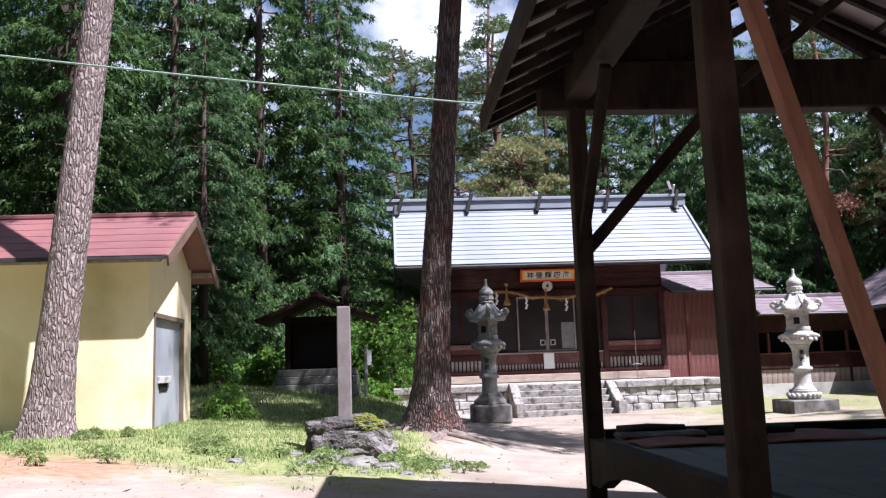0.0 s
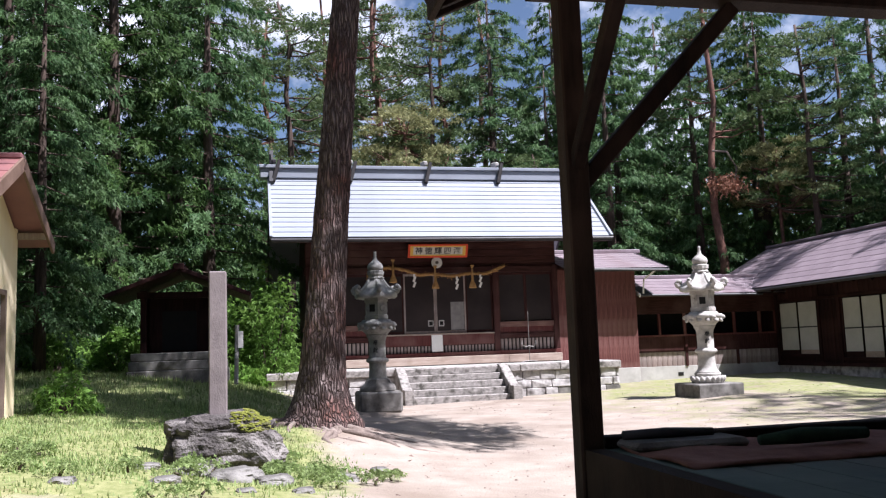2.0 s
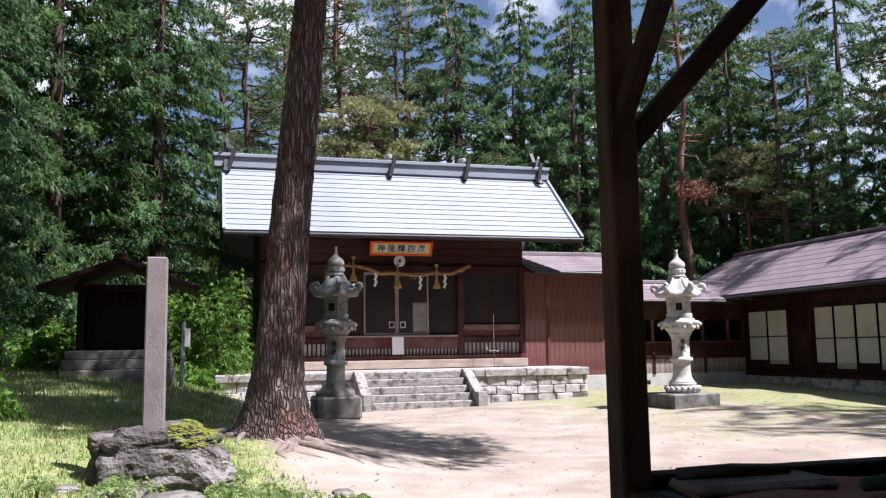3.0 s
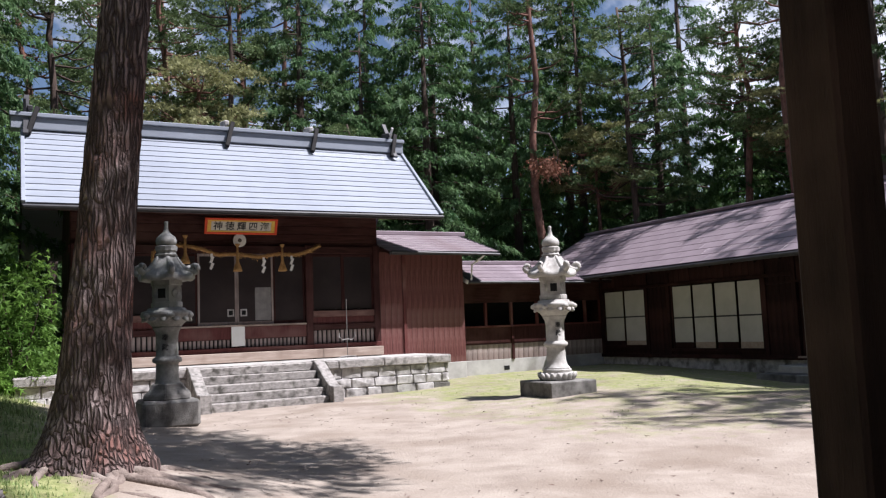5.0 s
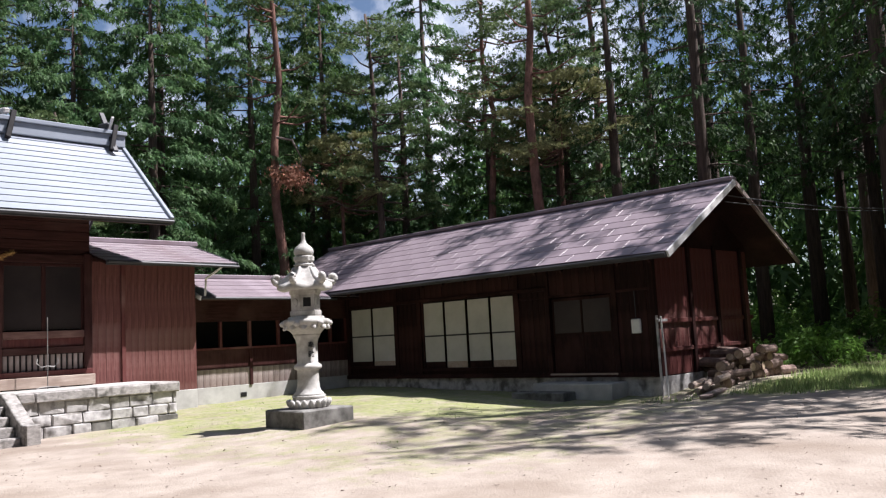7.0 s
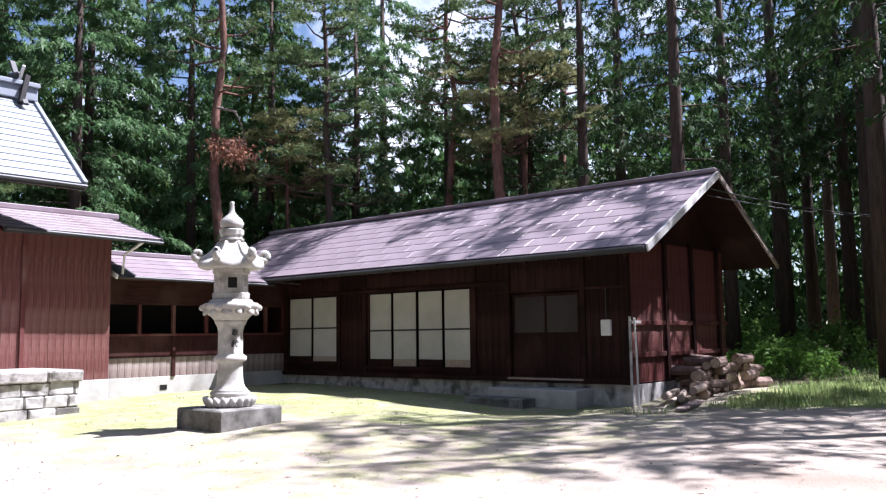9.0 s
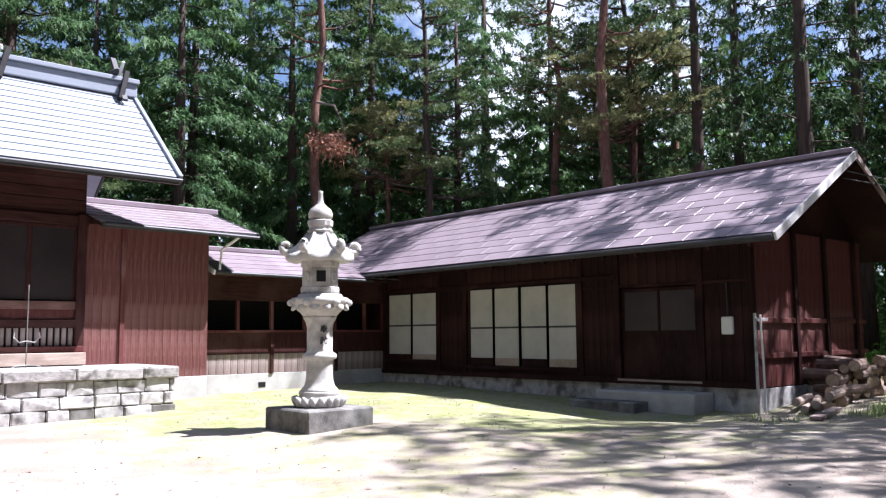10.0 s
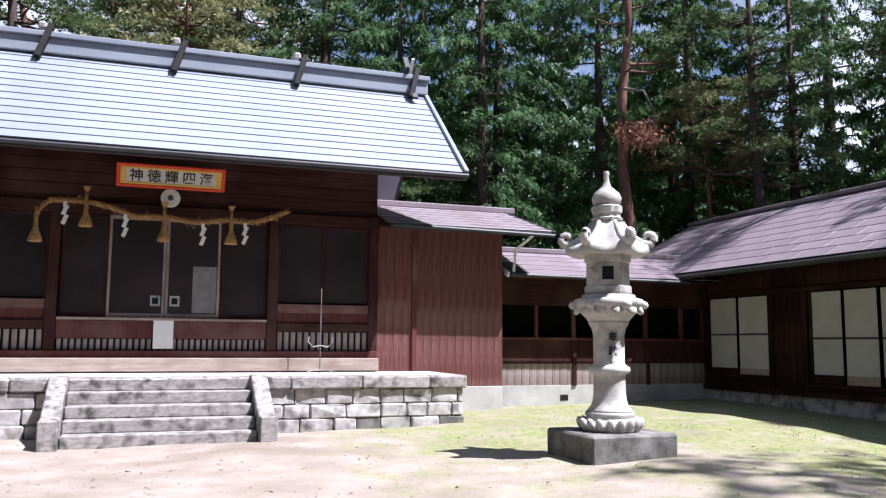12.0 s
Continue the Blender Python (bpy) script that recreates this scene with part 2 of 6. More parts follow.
PLASTER = material("yellow_plaster", (0.87, 0.73, 0.49), (0.90, 0.78, 0.56), 3, 0.9, 0.12, (1, 1, 0.5), (0.68, 0.56, 0.34), 0.7)
DOORGREY = material("grey_painted_steel", (0.24, 0.26, 0.30), (0.32, 0.34, 0.38), 2, 0.5, 0.05, (1, 1, 0.4), (0.38, 0.40, 0.43), 1.0)
# Near-black that stands for the shade inside openings and recesses.
BLACK = material("opening_shade_black", (0.006, 0.006, 0.006), (0.010, 0.009, 0.009), 3, 0.8, 0)
PAPER = material("white_paper_screen", (0.44, 0.425, 0.41), (0.52, 0.50, 0.485), 2, 0.8, 0.03)
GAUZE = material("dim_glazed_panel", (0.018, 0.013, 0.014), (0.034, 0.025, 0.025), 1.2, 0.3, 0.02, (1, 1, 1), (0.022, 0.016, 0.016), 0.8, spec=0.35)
WHITE = material("white_paper", (0.74, 0.73, 0.70), (0.80, 0.79, 0.77), 5, 0.8, 0.05)
STRAW = material("straw_rope", (0.26, 0.14, 0.05), (0.46, 0.27, 0.105), 14, 0.9, 0.5, (1, 1, 1), fine=70)
RED = material("vermilion_paint", (0.55, 0.05, 0.012), (0.65, 0.075, 0.02), 5, 0.5, 0.05)
GOLD = material("ochre_gilt_paint", (0.60, 0.36, 0.05), (0.72, 0.46, 0.10), 30, 0.45, 0.2)
SIGNFACE = material("grey_white_sign_face", (0.50, 0.47, 0.42), (0.60, 0.57, 0.52), 4, 0.7, 0.05)
INK = material("black_ink", (0.012, 0.012, 0.014), (0.02, 0.02, 0.022), 5, 0.5, 0)
def bark_material(name, plate1, plate2, fissure, under, across=7.0, along=1.7, deep=0.06):
    """Long cracked plates, pale on their faces, with dark fissures and redder flakes."""
    m = material(name, plate1, plate2, 5.0, 0.95, 0, (1, 1, 0.5))
    n, l = m.node_tree.nodes, m.node_tree.links
    bsdf = n["Principled BSDF"]
    col = bsdf.inputs["Base Color"].links[0].from_socket
    co = n.new("ShaderNodeTexCoord")
    wob = n.new("ShaderNodeTexNoise")
    wob.inputs["Scale"].default_value, wob.inputs["Detail"].default_value = 4.5, 7
    l.new(co.outputs["Object"], wob.inputs[0])
    sub = n.new("ShaderNodeVectorMath")
    sub.operation = "MULTIPLY_ADD"
    sub.inputs[1].default_value = (0.07, 0.07, 0.22)
    l.new(wob.outputs["Color"], sub.inputs[0])
    l.new(co.outputs["Object"], sub.inputs[2])
    mp = n.new("ShaderNodeMapping")
    mp.inputs["Scale"].default_value = (across, across, along)
    l.new(sub.outputs[0], mp.inputs[0])
    vo = n.new("ShaderNodeTexVoronoi")
    vo.feature = "DISTANCE_TO_EDGE"
    vo.inputs["Scale"].default_value = 1.0
    l.new(mp.outputs[0], vo.inputs[0])
    ramp = n.new("ShaderNodeValToRGB")
    ramp.color_ramp.elements[0].position, ramp.color_ramp.elements[1].position = 0.0, 0.26
    l.new(vo.outputs["Distance"], ramp.inputs[0])
    big = n.new("ShaderNodeTexNoise")
    big.inputs["Scale"].default_value, big.inputs["Detail"].default_value = 1.6, 6
    l.new(co.outputs["Object"], big.inputs[0])
    br = n.new("ShaderNodeValToRGB")
    br.color_ramp.elements[0].position, br.color_ramp.elements[1].position = 0.45, 0.66
    l.new(big.outputs[0], br.inputs[0])
    red = n.new("ShaderNodeMix")
    red.data_type = "RGBA"
    l.new(br.outputs[0], red.inputs["Factor"])
    l.new(col, red.inputs["A"])
    red.inputs["B"].default_value = (*under, 1)
    mix = n.new("ShaderNodeMix")
    mix.data_type = "RGBA"
    l.new(ramp.outputs[0], mix.inputs["Factor"])
    mix.inputs["A"].default_value = (*fissure, 1)
    l.new(red.outputs["Result"], mix.inputs["B"])
    l.new(mix.outputs["Result"], bsdf.inputs["Base Color"])
    fine = n.new("ShaderNodeTexNoise")
    fine.inputs["Scale"].default_value, fine.inputs["Detail"].default_value = 28, 6
    l.new(co.outputs["Object"], fine.inputs[0])
    ad = n.new("ShaderNodeMath")
    ad.operation = "MULTIPLY_ADD"
    ad.inputs[1].default_value = 0.35
    l.new(fine.outputs[0], ad.inputs[0])
    l.new(ramp.outputs[0], ad.inputs[2])
    bp = n.new("ShaderNodeBump")
    bp.inputs["Strength"].default_value, bp.inputs["Distance"].default_value = 1.0, deep
    l.new(ad.outputs[0], bp.inputs["Height"])
    l.new(bp.outputs[0], bsdf.inputs["Normal"])
    return m


PINEBARK = bark_material("reddish_pine_bark", (0.13, 0.098, 0.094), (0.28, 0.225, 0.215), (0.050, 0.033, 0.030), (0.18, 0.085, 0.070), 23.0, 2.2, 0.04)
GREYBARK = bark_material("grey_pine_bark", (0.24, 0.19, 0.185), (0.44, 0.37, 0.355), (0.20, 0.155, 0.15), (0.34, 0.265, 0.25), 24.0, 5.0, 0.025)
REDBARK = material("orange_red_pine_bark", (0.12, 0.058, 0.044), (0.25, 0.13, 0.10), 5, 0.95, 0.6, (2, 2, 0.8), (0.10, 0.06, 0.05), 0.7)
DARKBARK = material("dark_cedar_bark", (0.05, 0.036, 0.03), (0.11, 0.078, 0.064), 4, 0.95, 0.6, (4, 4, 0.4))
ROOTWOOD = material("pale_worn_root", (0.13, 0.098, 0.085), (0.26, 0.21, 0.18), 6, 0.9, 0.6, (1, 1, 1), (0.36, 0.31, 0.28), 1.6)
LOGBARK = material("log_bark", (0.10, 0.066, 0.055), (0.24, 0.17, 0.145), 5, 0.95, 0.6, per_object=0.3)
LOGEND = material("log_cut_end", (0.34, 0.25, 0.18), (0.46, 0.36, 0.27), 8, 0.9, 0.3, per_object=0.25)
DEADLEAF = material("rust_brown_dead_needles", (0.30, 0.13, 0.08), (0.42, 0.22, 0.15), 5, 0.9, 0, island=0.2)


def leaf_material(name, c1, c2, glow=0.35, island=0.35):
    m = material(name, c1, c2, 0.9, 0.55, 0, island=island, spec=0.2, per_object=0.16)
    n, l = m.node_tree.nodes, m.node_tree.links
    bsdf, out = n["Principled BSDF"], n["Material Output"]
    tr = n.new("ShaderNodeBsdfTranslucent")
    mx = n.new("ShaderNodeMixShader")
    mx.inputs[0].default_value = glow
    l.new(bsdf.inputs["Base Color"].links[0].from_socket, tr.inputs[0])
    l.new(bsdf.outputs[0], mx.inputs[1])
    l.new(tr.outputs[0], mx.inputs[2])
    l.new(mx.outputs[0], out.inputs[0])
    return m


CEDARLEAF = leaf_material("dark_cedar_sprays", (0.024, 0.064, 0.017), (0.095, 0.165, 0.050), 0.40)
# Cedar sprays darkened for the shade that other trees throw on them.
SHADELEAF = leaf_material("shade_darkened_cedar_sprays", (0.016, 0.044, 0.013), (0.060, 0.110, 0.034), 0.28)
YELLOWPINE = leaf_material("yellow_olive_pine_needles", (0.17, 0.18, 0.075), (0.36, 0.36, 0.175), 0.4)
CYPRESSLEAF = leaf_material("blue_green_cypress_sprays", (0.036, 0.094, 0.036), (0.15, 0.250, 0.105), 0.43)
PINELEAF = leaf_material("olive_pine_needles", (0.060, 0.105, 0.040), (0.16, 0.215, 0.090), 0.38)
BUSHLEAF = leaf_material("bright_shrub_leaves", (0.085, 0.185, 0.034), (0.185, 0.32, 0.068), 0.42)
GRASSBLADE = leaf_material("fresh_grass", (0.20, 0.30, 0.10), (0.40, 0.47, 0.22), 0.48)
MOSS = material("yellow_green_moss", (0.10, 0.115, 0.02), (0.24, 0.25, 0.05), 9, 1.0, 0.9, (1, 1, 1), (0.07, 0.06, 0.045), 3.5, fine=60)


def ground_material():
    m = material("ground_soil", (0.26, 0.215, 0.18), (0.36, 0.31, 0.265), 1.3, 0.97, 0.5, (1, 1, 1), (0.22, 0.175, 0.14), 0.5, fine=30, dist=0.03)
    n, l = m.node_tree.nodes, m.node_tree.links
    bsdf = n["Principled BSDF"]
    soil = bsdf.inputs["Base Color"].links[0].from_socket
    at = n.new("ShaderNodeAttribute")
    at.attribute_name = "cover"
    sp = n.new("ShaderNodeSeparateColor")
    l.new(at.outputs["Color"], sp.inputs[0])
    no = n.new("ShaderNodeTexNoise")
    no.inputs["Scale"].default_value, no.inputs["Detail"].default_value, no.inputs["Roughness"].default_value = 1.6, 8, 0.7
    co = n.new("ShaderNodeTexCoord")
    l.new(co.outputs["Object"], no.inputs[0])
    prev = soil
    for chan, ca, cb in ((0, (0.16, 0.185, 0.065), (0.27, 0.275, 0.125)), (1, (0.06, 0.05, 0.03), (0.12, 0.10, 0.055)), (2, (0.27, 0.155, 0.10), (0.36, 0.23, 0.16))):
        ad = n.new("ShaderNodeMath")
        ad.operation = "ADD"
        l.new(sp.outputs[chan], ad.inputs[0])
        l.new(no.outputs[0], ad.inputs[1])
        mr = n.new("ShaderNodeMapRange")
        mr.inputs["From Min"].default_value, mr.inputs["From Max"].default_value = 0.85, 1.15
        l.new(ad.outputs[0], mr.inputs[0])
        cn = n.new("ShaderNodeTexNoise")
        cn.inputs["Scale"].default_value, cn.inputs["Detail"].default_value = 9, 6
        l.new(co.outputs["Object"], cn.inputs[0])
        rp = n.new("ShaderNodeValToRGB")
        rp.color_ramp.elements[0].position, rp.color_ramp.elements[1].position = 0.35, 0.65
        rp.color_ramp.elements[0].color, rp.color_ramp.elements[1].color = (*ca, 1), (*cb, 1)
        l.new(cn.outputs[0], rp.inputs[0])
        mix = n.new("ShaderNodeMix")
        mix.data_type = "RGBA"
        l.new(mr.outputs[0], mix.inputs["Factor"])
        l.new(prev, mix.inputs["A"])
        l.new(rp.outputs[0], mix.inputs["B"])
        prev = mix.outputs["Result"]
    l.new(prev, bsdf.inputs["Base Color"])
    return m


# ---- ground ----
def cover(x, y):
    """Shares of grass, forest litter and reddish bare earth."""
    grass = smooth01(1.8, -0.2, x) * (0.5 * smooth01(8.6, 9.8, y) + 0.4 * smooth01(10.0, 12.0, y))
    grass = np.maximum(grass, 0.55 * smooth01(7.5, 9.5, x) * smooth01(22.5, 24.5, y) * smooth01(19, 15, x))
    grass = np.maximum(grass, 0.58 * smooth01(11.0, 13.0, x) * smooth01(17.5, 20.0, y))
    grass = np.maximum(grass, 0.42 * smooth01(5.5, 8.5, x) * smooth01(14.0, 17.0, y))
    grass = np.maximum(grass, 0.9 * smooth01(17, 19.5, x) * smooth01(19.0, 17.0, y))
    grass = np.maximum(grass, 0.9 * smooth01(-2, -4, x) * smooth01(8, 10, y))
    litter = np.maximum(smooth01(33, 36, y), smooth01(23, 26, x))
    litter = np.maximum(litter, smooth01(24, 28, y) * smooth01(0.5, -1.5, x) * 0.6)
    earth = 0.75 * np.exp(-(((x + 3.8) / 2.4) ** 2 + ((y - 10.1) / 1.6) ** 2))
    return grass, litter, earth


def build_ground():
    xs = np.concatenate([[-900, -300, -120, -60], np.arange(-30, -8, 2.0), np.arange(-8, 20, 0.35), np.arange(20, 50, 2.0), [60, 120, 300, 900]])
    ys = np.concatenate([[-900, -300, -120, -60, -30, -15, -6], np.arange(-2, 32, 0.35), np.arange(32, 60, 2.0), [70, 120, 300, 900]])
    X, Y = np.meshgrid(xs, ys)
    Z = ground_z(X, Y)
    nx = len(xs)
    verts = np.stack([X.ravel(), Y.ravel(), Z.ravel()], 1)
    i = np.arange(len(verts)).reshape(X.shape)
    faces = np.stack([i[:-1, :-1].ravel(), i[:-1, 1:].ravel(), i[1:, 1:].ravel(), i[1:, :-1].ravel()], 1)
    me = bpy.data.meshes.new("ground")
    me.from_pydata(verts.tolist(), [], faces.tolist())
    at = me.attributes.new("cover", "FLOAT_COLOR", "POINT")
    g, lt, e = cover(verts[:, 0], verts[:, 1])
    at.data.foreach_set("color", np.stack([g, lt, e, np.ones_like(g)], 1).astype(np.float32).ravel())
    me.shade_smooth()
    me.materials.append(ground_material())
    tagged(new("ground", me), "pale sandy yard with patches of grass and moss", "ground", kind="structure")


build_ground()


# ---- stone platform and stairs ----
def boards(parent, x0, x1, z0, z1, y, n, mat, name="board", axis="x", depth=0.03, gap=0.006):
    """Upright boards side by side, on one shared mesh, facing -y (axis x) or -x (axis y)."""
    w = (x1 - x0) / n
    b = box(-w / 2 + gap / 2, w / 2 - gap / 2, -depth / 2, depth / 2, -(z1 - z0) / 2, (z1 - z0) / 2, 0.004)
    me = mesh_of(b, name)
    me.materials.append(mat)
    for i in range(n):
        c = x0 + w * (i + 0.5)
        jit = random.uniform(-0.004, 0.004)
        m = Matrix.Translation((c, y + jit, (z0 + z1) / 2)) if axis == "x" else Matrix.Translation((y + jit, c, (z0 + z1) / 2)) @ pose(0, 0, 0, 0, 0, 90)
        piece(name, me, m, parent)


PX0, PX1, PY, PZ = 0.18, 10.94, 27.87, 0.82


def build_platform():
    p = tagged(thing("stone_platform", (5.6, 30, 0)), "pale stone platform faced with rough square blocks", "platform", kind="structure")
    part("core", box(PX0 + 0.16, PX1 - 0.2, PY + 0.22, 34.5, -0.5, PZ - 0.03), STONEDARK, p)
    part("paving", box(PX0 + 0.02, PX1 - 0.05, PY + 0.40, 30.2, PZ - 0.03, PZ + 0.004, 0.005), CONCRETE, p, "pale sunlit paving")
    x = PX0
    while x < PX1 - 0.2:                      # coping slabs
        w = min(random.uniform(1.1, 1.6), PX1 - x)
        b = box(x + 0.005, x + w - 0.005, PY - 0.05, PY + 0.42, 0.60, PZ, 0.03)
        for v in b.verts:
            v.co.y += random.uniform(-0.012, 0.012)
            v.co.z += random.uniform(-0.012, 0.006)
        part("coping_stone", b, STONESTEP, p)
        x += w
    courses = [(0.33, 0.595), (0.09, 0.325), (-0.35, 0.085)]
    for k, (z0, z1) in enumerate(courses):
        x = PX0 + 0.05
        while x < PX1 - 0.15:
            w = min(random.uniform(0.36, 0.66), PX1 - 0.06 - x)
            if not (x > 4.2 and x + w < 6.9):
                b = box(x + 0.006, x + w - 0.006, PY + 0.02 - 0.02 * k, PY + 0.3, z0, z1, 0.025)
                for v in b.verts:
                    if v.co.y < PY + 0.15:
                        v.co.y += random.uniform(-0.03, 0.02)
                part("block", b, STONE if k < 2 else STONEDARK if random.random() < 0.25 else STONE, p)
            x += w
    for i in range(4):                        # right end of the platform, seen at a slant
        for k, (z0, z1) in enumerate(courses):
            b = box(PX1 - 0.3, PX1 - 0.03, PY + 0.32 + i * 0.5, PY + 0.8 + i * 0.5, z0, z1, 0.025)
            part("block", b, STONE, p)
    part("coping_stone", box(PX1 - 0.4, PX1, PY + 0.43, PY + 2.1, 0.60, PZ, 0.03), STONESTEP, p)
    s = tagged(thing("stone_stairs", (5.6, 27.2, 0)), "five weathered stone steps with dark lichen stains", "stairs", kind="structure")
    rise = (PZ - 0.02 + 0.16) / 5
    for i in range(5):
        y0 = PY - 0.06 - (4 - i) * 0.30
        z1 = -0.16 + rise * (i + 1)
        b = box(4.14, 6.96, y0, PY + 0.3 if i == 4 else y0 + 0.36, z1 - rise - (0.12 if i == 0 else 0.0), z1, 0.018)
        for v in b.verts:
            v.co.z += random.uniform(-0.006, 0.006)
            v.co.y += random.uniform(-0.01, 0.01)
        part("step", b, STONESTEP, s)
    for x0, x1 in ((3.86, 4.13), (6.97, 7.24)):
        b = bmesh.new()
        prof = [(PY + 0.1, PZ + 0.03), (PY - 0.12, PZ + 0.03), (PY - 1.12, 0.30), (PY - 1.22, 0.27), (PY - 1.50, 0.27), (PY - 1.52, -0.4), (PY + 0.1, -0.4)]
        f0 = [b.verts.new((x0, y, z)) for y, z in prof]
        f1 = [b.verts.new((x1, y, z)) for y, z in prof]
        b.faces.new(f0)
        b.faces.new(f1[::-1])
        for i in range(len(prof)):
            j = (i + 1) % len(prof)
            b.faces.new((f0[i], f1[i], f1[j], f0[j]))
        bmesh.ops.recalc_face_normals(b, faces=b.faces)
        bmesh.ops.bevel(b, geom=b.edges[:], offset=0.015, segments=1, affect="EDGES")
        part("side_stone", b, STONESTEP, s)


build_platform()


# ---- worship hall ----
def roof_rows(parent, name, x0, x1, ya, za, yb, zb, n, mat, joint=0.006, th=0.010):
    """Horizontal sheets from the eave (ya, za) up to (yb, zb); each laps over the one below."""
    dy, dz = (yb - ya) / n, (zb - za) / n
    length = math.hypot(dy, dz)
    b = box(x0, x1, 0.0, length - joint, 0, th * 2.2, 0.003)
    me = mesh_of(b, name)
    me.materials.append(mat)
    ang = math.degrees(math.atan2(dz, dy))
    for i in range(n):
        m = Matrix.Translation((0, ya + dy * i, za + dz * i + 0.012)) @ pose(0, 0, 0, ang - 2.0)
        piece(name, me, m, parent)


def text_mesh(s, size, m, name, mat, parent, extrude=0.004):
    cu = bpy.data.curves.new(name, "FONT")
    cu.body, cu.size, cu.extrude, cu.align_x, cu.align_y = s, size, extrude, "CENTER", "CENTER"
    cu.offset = size * 0.014
    tmp = bpy.data.objects.new("tmp", cu)
    scene.collection.objects.link(tmp)
    dg = bpy.context.evaluated_depsgraph_get()
    me = bpy.data.meshes.new_from_object(tmp.evaluated_get(dg))
    bpy.data.objects.remove(tmp)
    me.transform(m)
    return part(name, me, mat, parent)


EY, EZ, RY, RZ = 28.5, 4.77, 31.2, 7.14
RX0, RX1 = 0.40, 11.13


def build_hall():
    h = thing("shrine_hall", (5.6, 31, PZ), "dark brown timber shrine hall under a pale metal roof", "shrine building", kind="structure")
    FY = 30.0
    roof = part("roof", beam((5.765, EY + 0.03, EZ - 0.10), (5.765, RY, RZ - 0.10), RX1 - RX0 - 0.10, 0.10, 0, up=(0, -0.7, 0.7)), WOODH, h)
    roof_rows(roof, "roof_sheet", RX0, RX1, EY, EZ, RY, RZ, 13, ROOFMETAL, 0.022, 0.012)
    part("back_slope", beam((5.765, RY, RZ - 0.05), (5.765, 2 * RY - EY + 0.8, EZ - 0.75), RX1 - RX0, 0.1, 0, up=(0, 0.7, 0.7)), ROOFMETAL, roof)
    part("eave_board", box(RX0, RX1, EY - 0.02, EY + 0.03, EZ - 0.13, EZ - 0.01, 0.004), TRIMDARK, roof)
    part("gutter", tube([(RX0 - 0.02, EY - 0.07, EZ - 0.07), (RX1 + 0.05, EY - 0.07, EZ - 0.05)], 0.045, 8), TRIMDARK, roof, "dark rain gutter")
    for x in (RX0 - 0.02, RX1 + 0.02):
        part("verge", beam((x, EY - 0.06, EZ + 0.02), (x, RY, RZ + 0.06), 0.09, 0.10, 0.01, up=(0, -0.7, 0.7)), ROOFMETAL, roof)
        part("verge_board", beam((x, EY - 0.04, EZ - 0.09), (x, RY, RZ - 0.05), 0.06, 0.12, 0.01, up=(0, -0.7, 0.7)), TRIMDARK, roof)
        part("verge_board", beam((x, 2 * RY - EY + 0.7, EZ - 0.7), (x, RY, RZ - 0.05), 0.06, 0.12, 0.01, up=(0, 0.7, 0.7)), TRIMDARK, roof)
    cap = part("ridge_cap", box(0.10, 11.18, RY - 0.20, RY + 0.25, 7.10, 7.42, 0.02), ROOFMETAL, roof)
    part("ridge_top", box(0.07, 11.21, RY - 0.26, RY + 0.3, 7.42, 7.53, 0.015), ROOFMETAL, cap)
    for x in (0.55, 3.06, 5.62, 8.15, 10.74):      # short dark cross pieces over the ridge
        k = part("ridge_cross_piece", beam((x - 0.04, RY - 0.40, 6.93), (x + 0.18, RY - 0.18, 7.68), 0.14, 0.12, 0.01, up=(1, 0, 0)), RIDGEWOOD, roof)
        part("log_end", beam((x, RY - 0.22, 7.66), (x, RY + 0.35, 7.74), 0.15, 0.14, 0.03), TRIMDARK if x in (0.55, 10.74) else STONE, k)
    for x, s in ((0.45, -1), (10.78, 1)):          # crossed finials at the gable ends
        part("finial", beam((x, RY - 0.5, 6.9), (x + 0.03, RY + 0.45, 8.15), 0.07, 0.13, 0.008, up=(1, 0, 0)), TRIMDARK, roof)
        part("finial", beam((x, RY + 0.5, 6.9), (x - 0.03, RY - 0.40, 7.85), 0.05, 0.07, 0.008, up=(1, 0, 0)), TRIMWHITE if s > 0 else TRIMDARK, roof)
    # walls
    part("upper_wall", box(1.44, 9.74, FY - 0.02, FY + 0.1, 4.0, 5.05), WOODH, h)
    for z in (4.22, 4.45, 4.68, 4.90):
        part("wall_board", box(1.46, 9.72, FY - 0.045, FY - 0.02, z - 0.105, z + 0.105, 0.008), WOODH, h)
    for x0 in (1.44, 9.62):                        # gable walls
        b = bmesh.new()
        pr = [(FY, PZ), (33.4, PZ), (33.4, 4.4), (RY, 6.95), (FY, 5.75)]
        f0, f1 = [b.verts.new((x0, y, z)) for y, z in pr], [b.verts.new((x0 + 0.12, y, z)) for y, z in pr]
        b.faces.new(f0)
        b.faces.new(f1[::-1])
        for i in range(5):
            b.faces.new((f0[i], f1[i], f1[(i + 1) % 5], f0[(i + 1) % 5]))
        bmesh.ops.recalc_face_normals(b, faces=b.faces)
        part("gable_wall", b, WOOD, h)
    part("back_wall", box(1.44, 9.74, 33.3, 33.42, PZ, 4.5), WOOD, h)
    for i in range(24):                             # rafters under the eave
        x = 0.7 + i * 0.44
        part("rafter", beam((x, EY + 0.10, EZ - 0.09), (x, FY + 0.1, EZ - 0.09 + 1.5 * (RZ - EZ) / (RY - EY)), 0.07, 0.09, 0.005), WOODH, h)
    part("eave_purlin", box(0.6, 10.9, FY - 0.75, FY - 0.6, 4.92, 5.08, 0.01), WOODH, h)
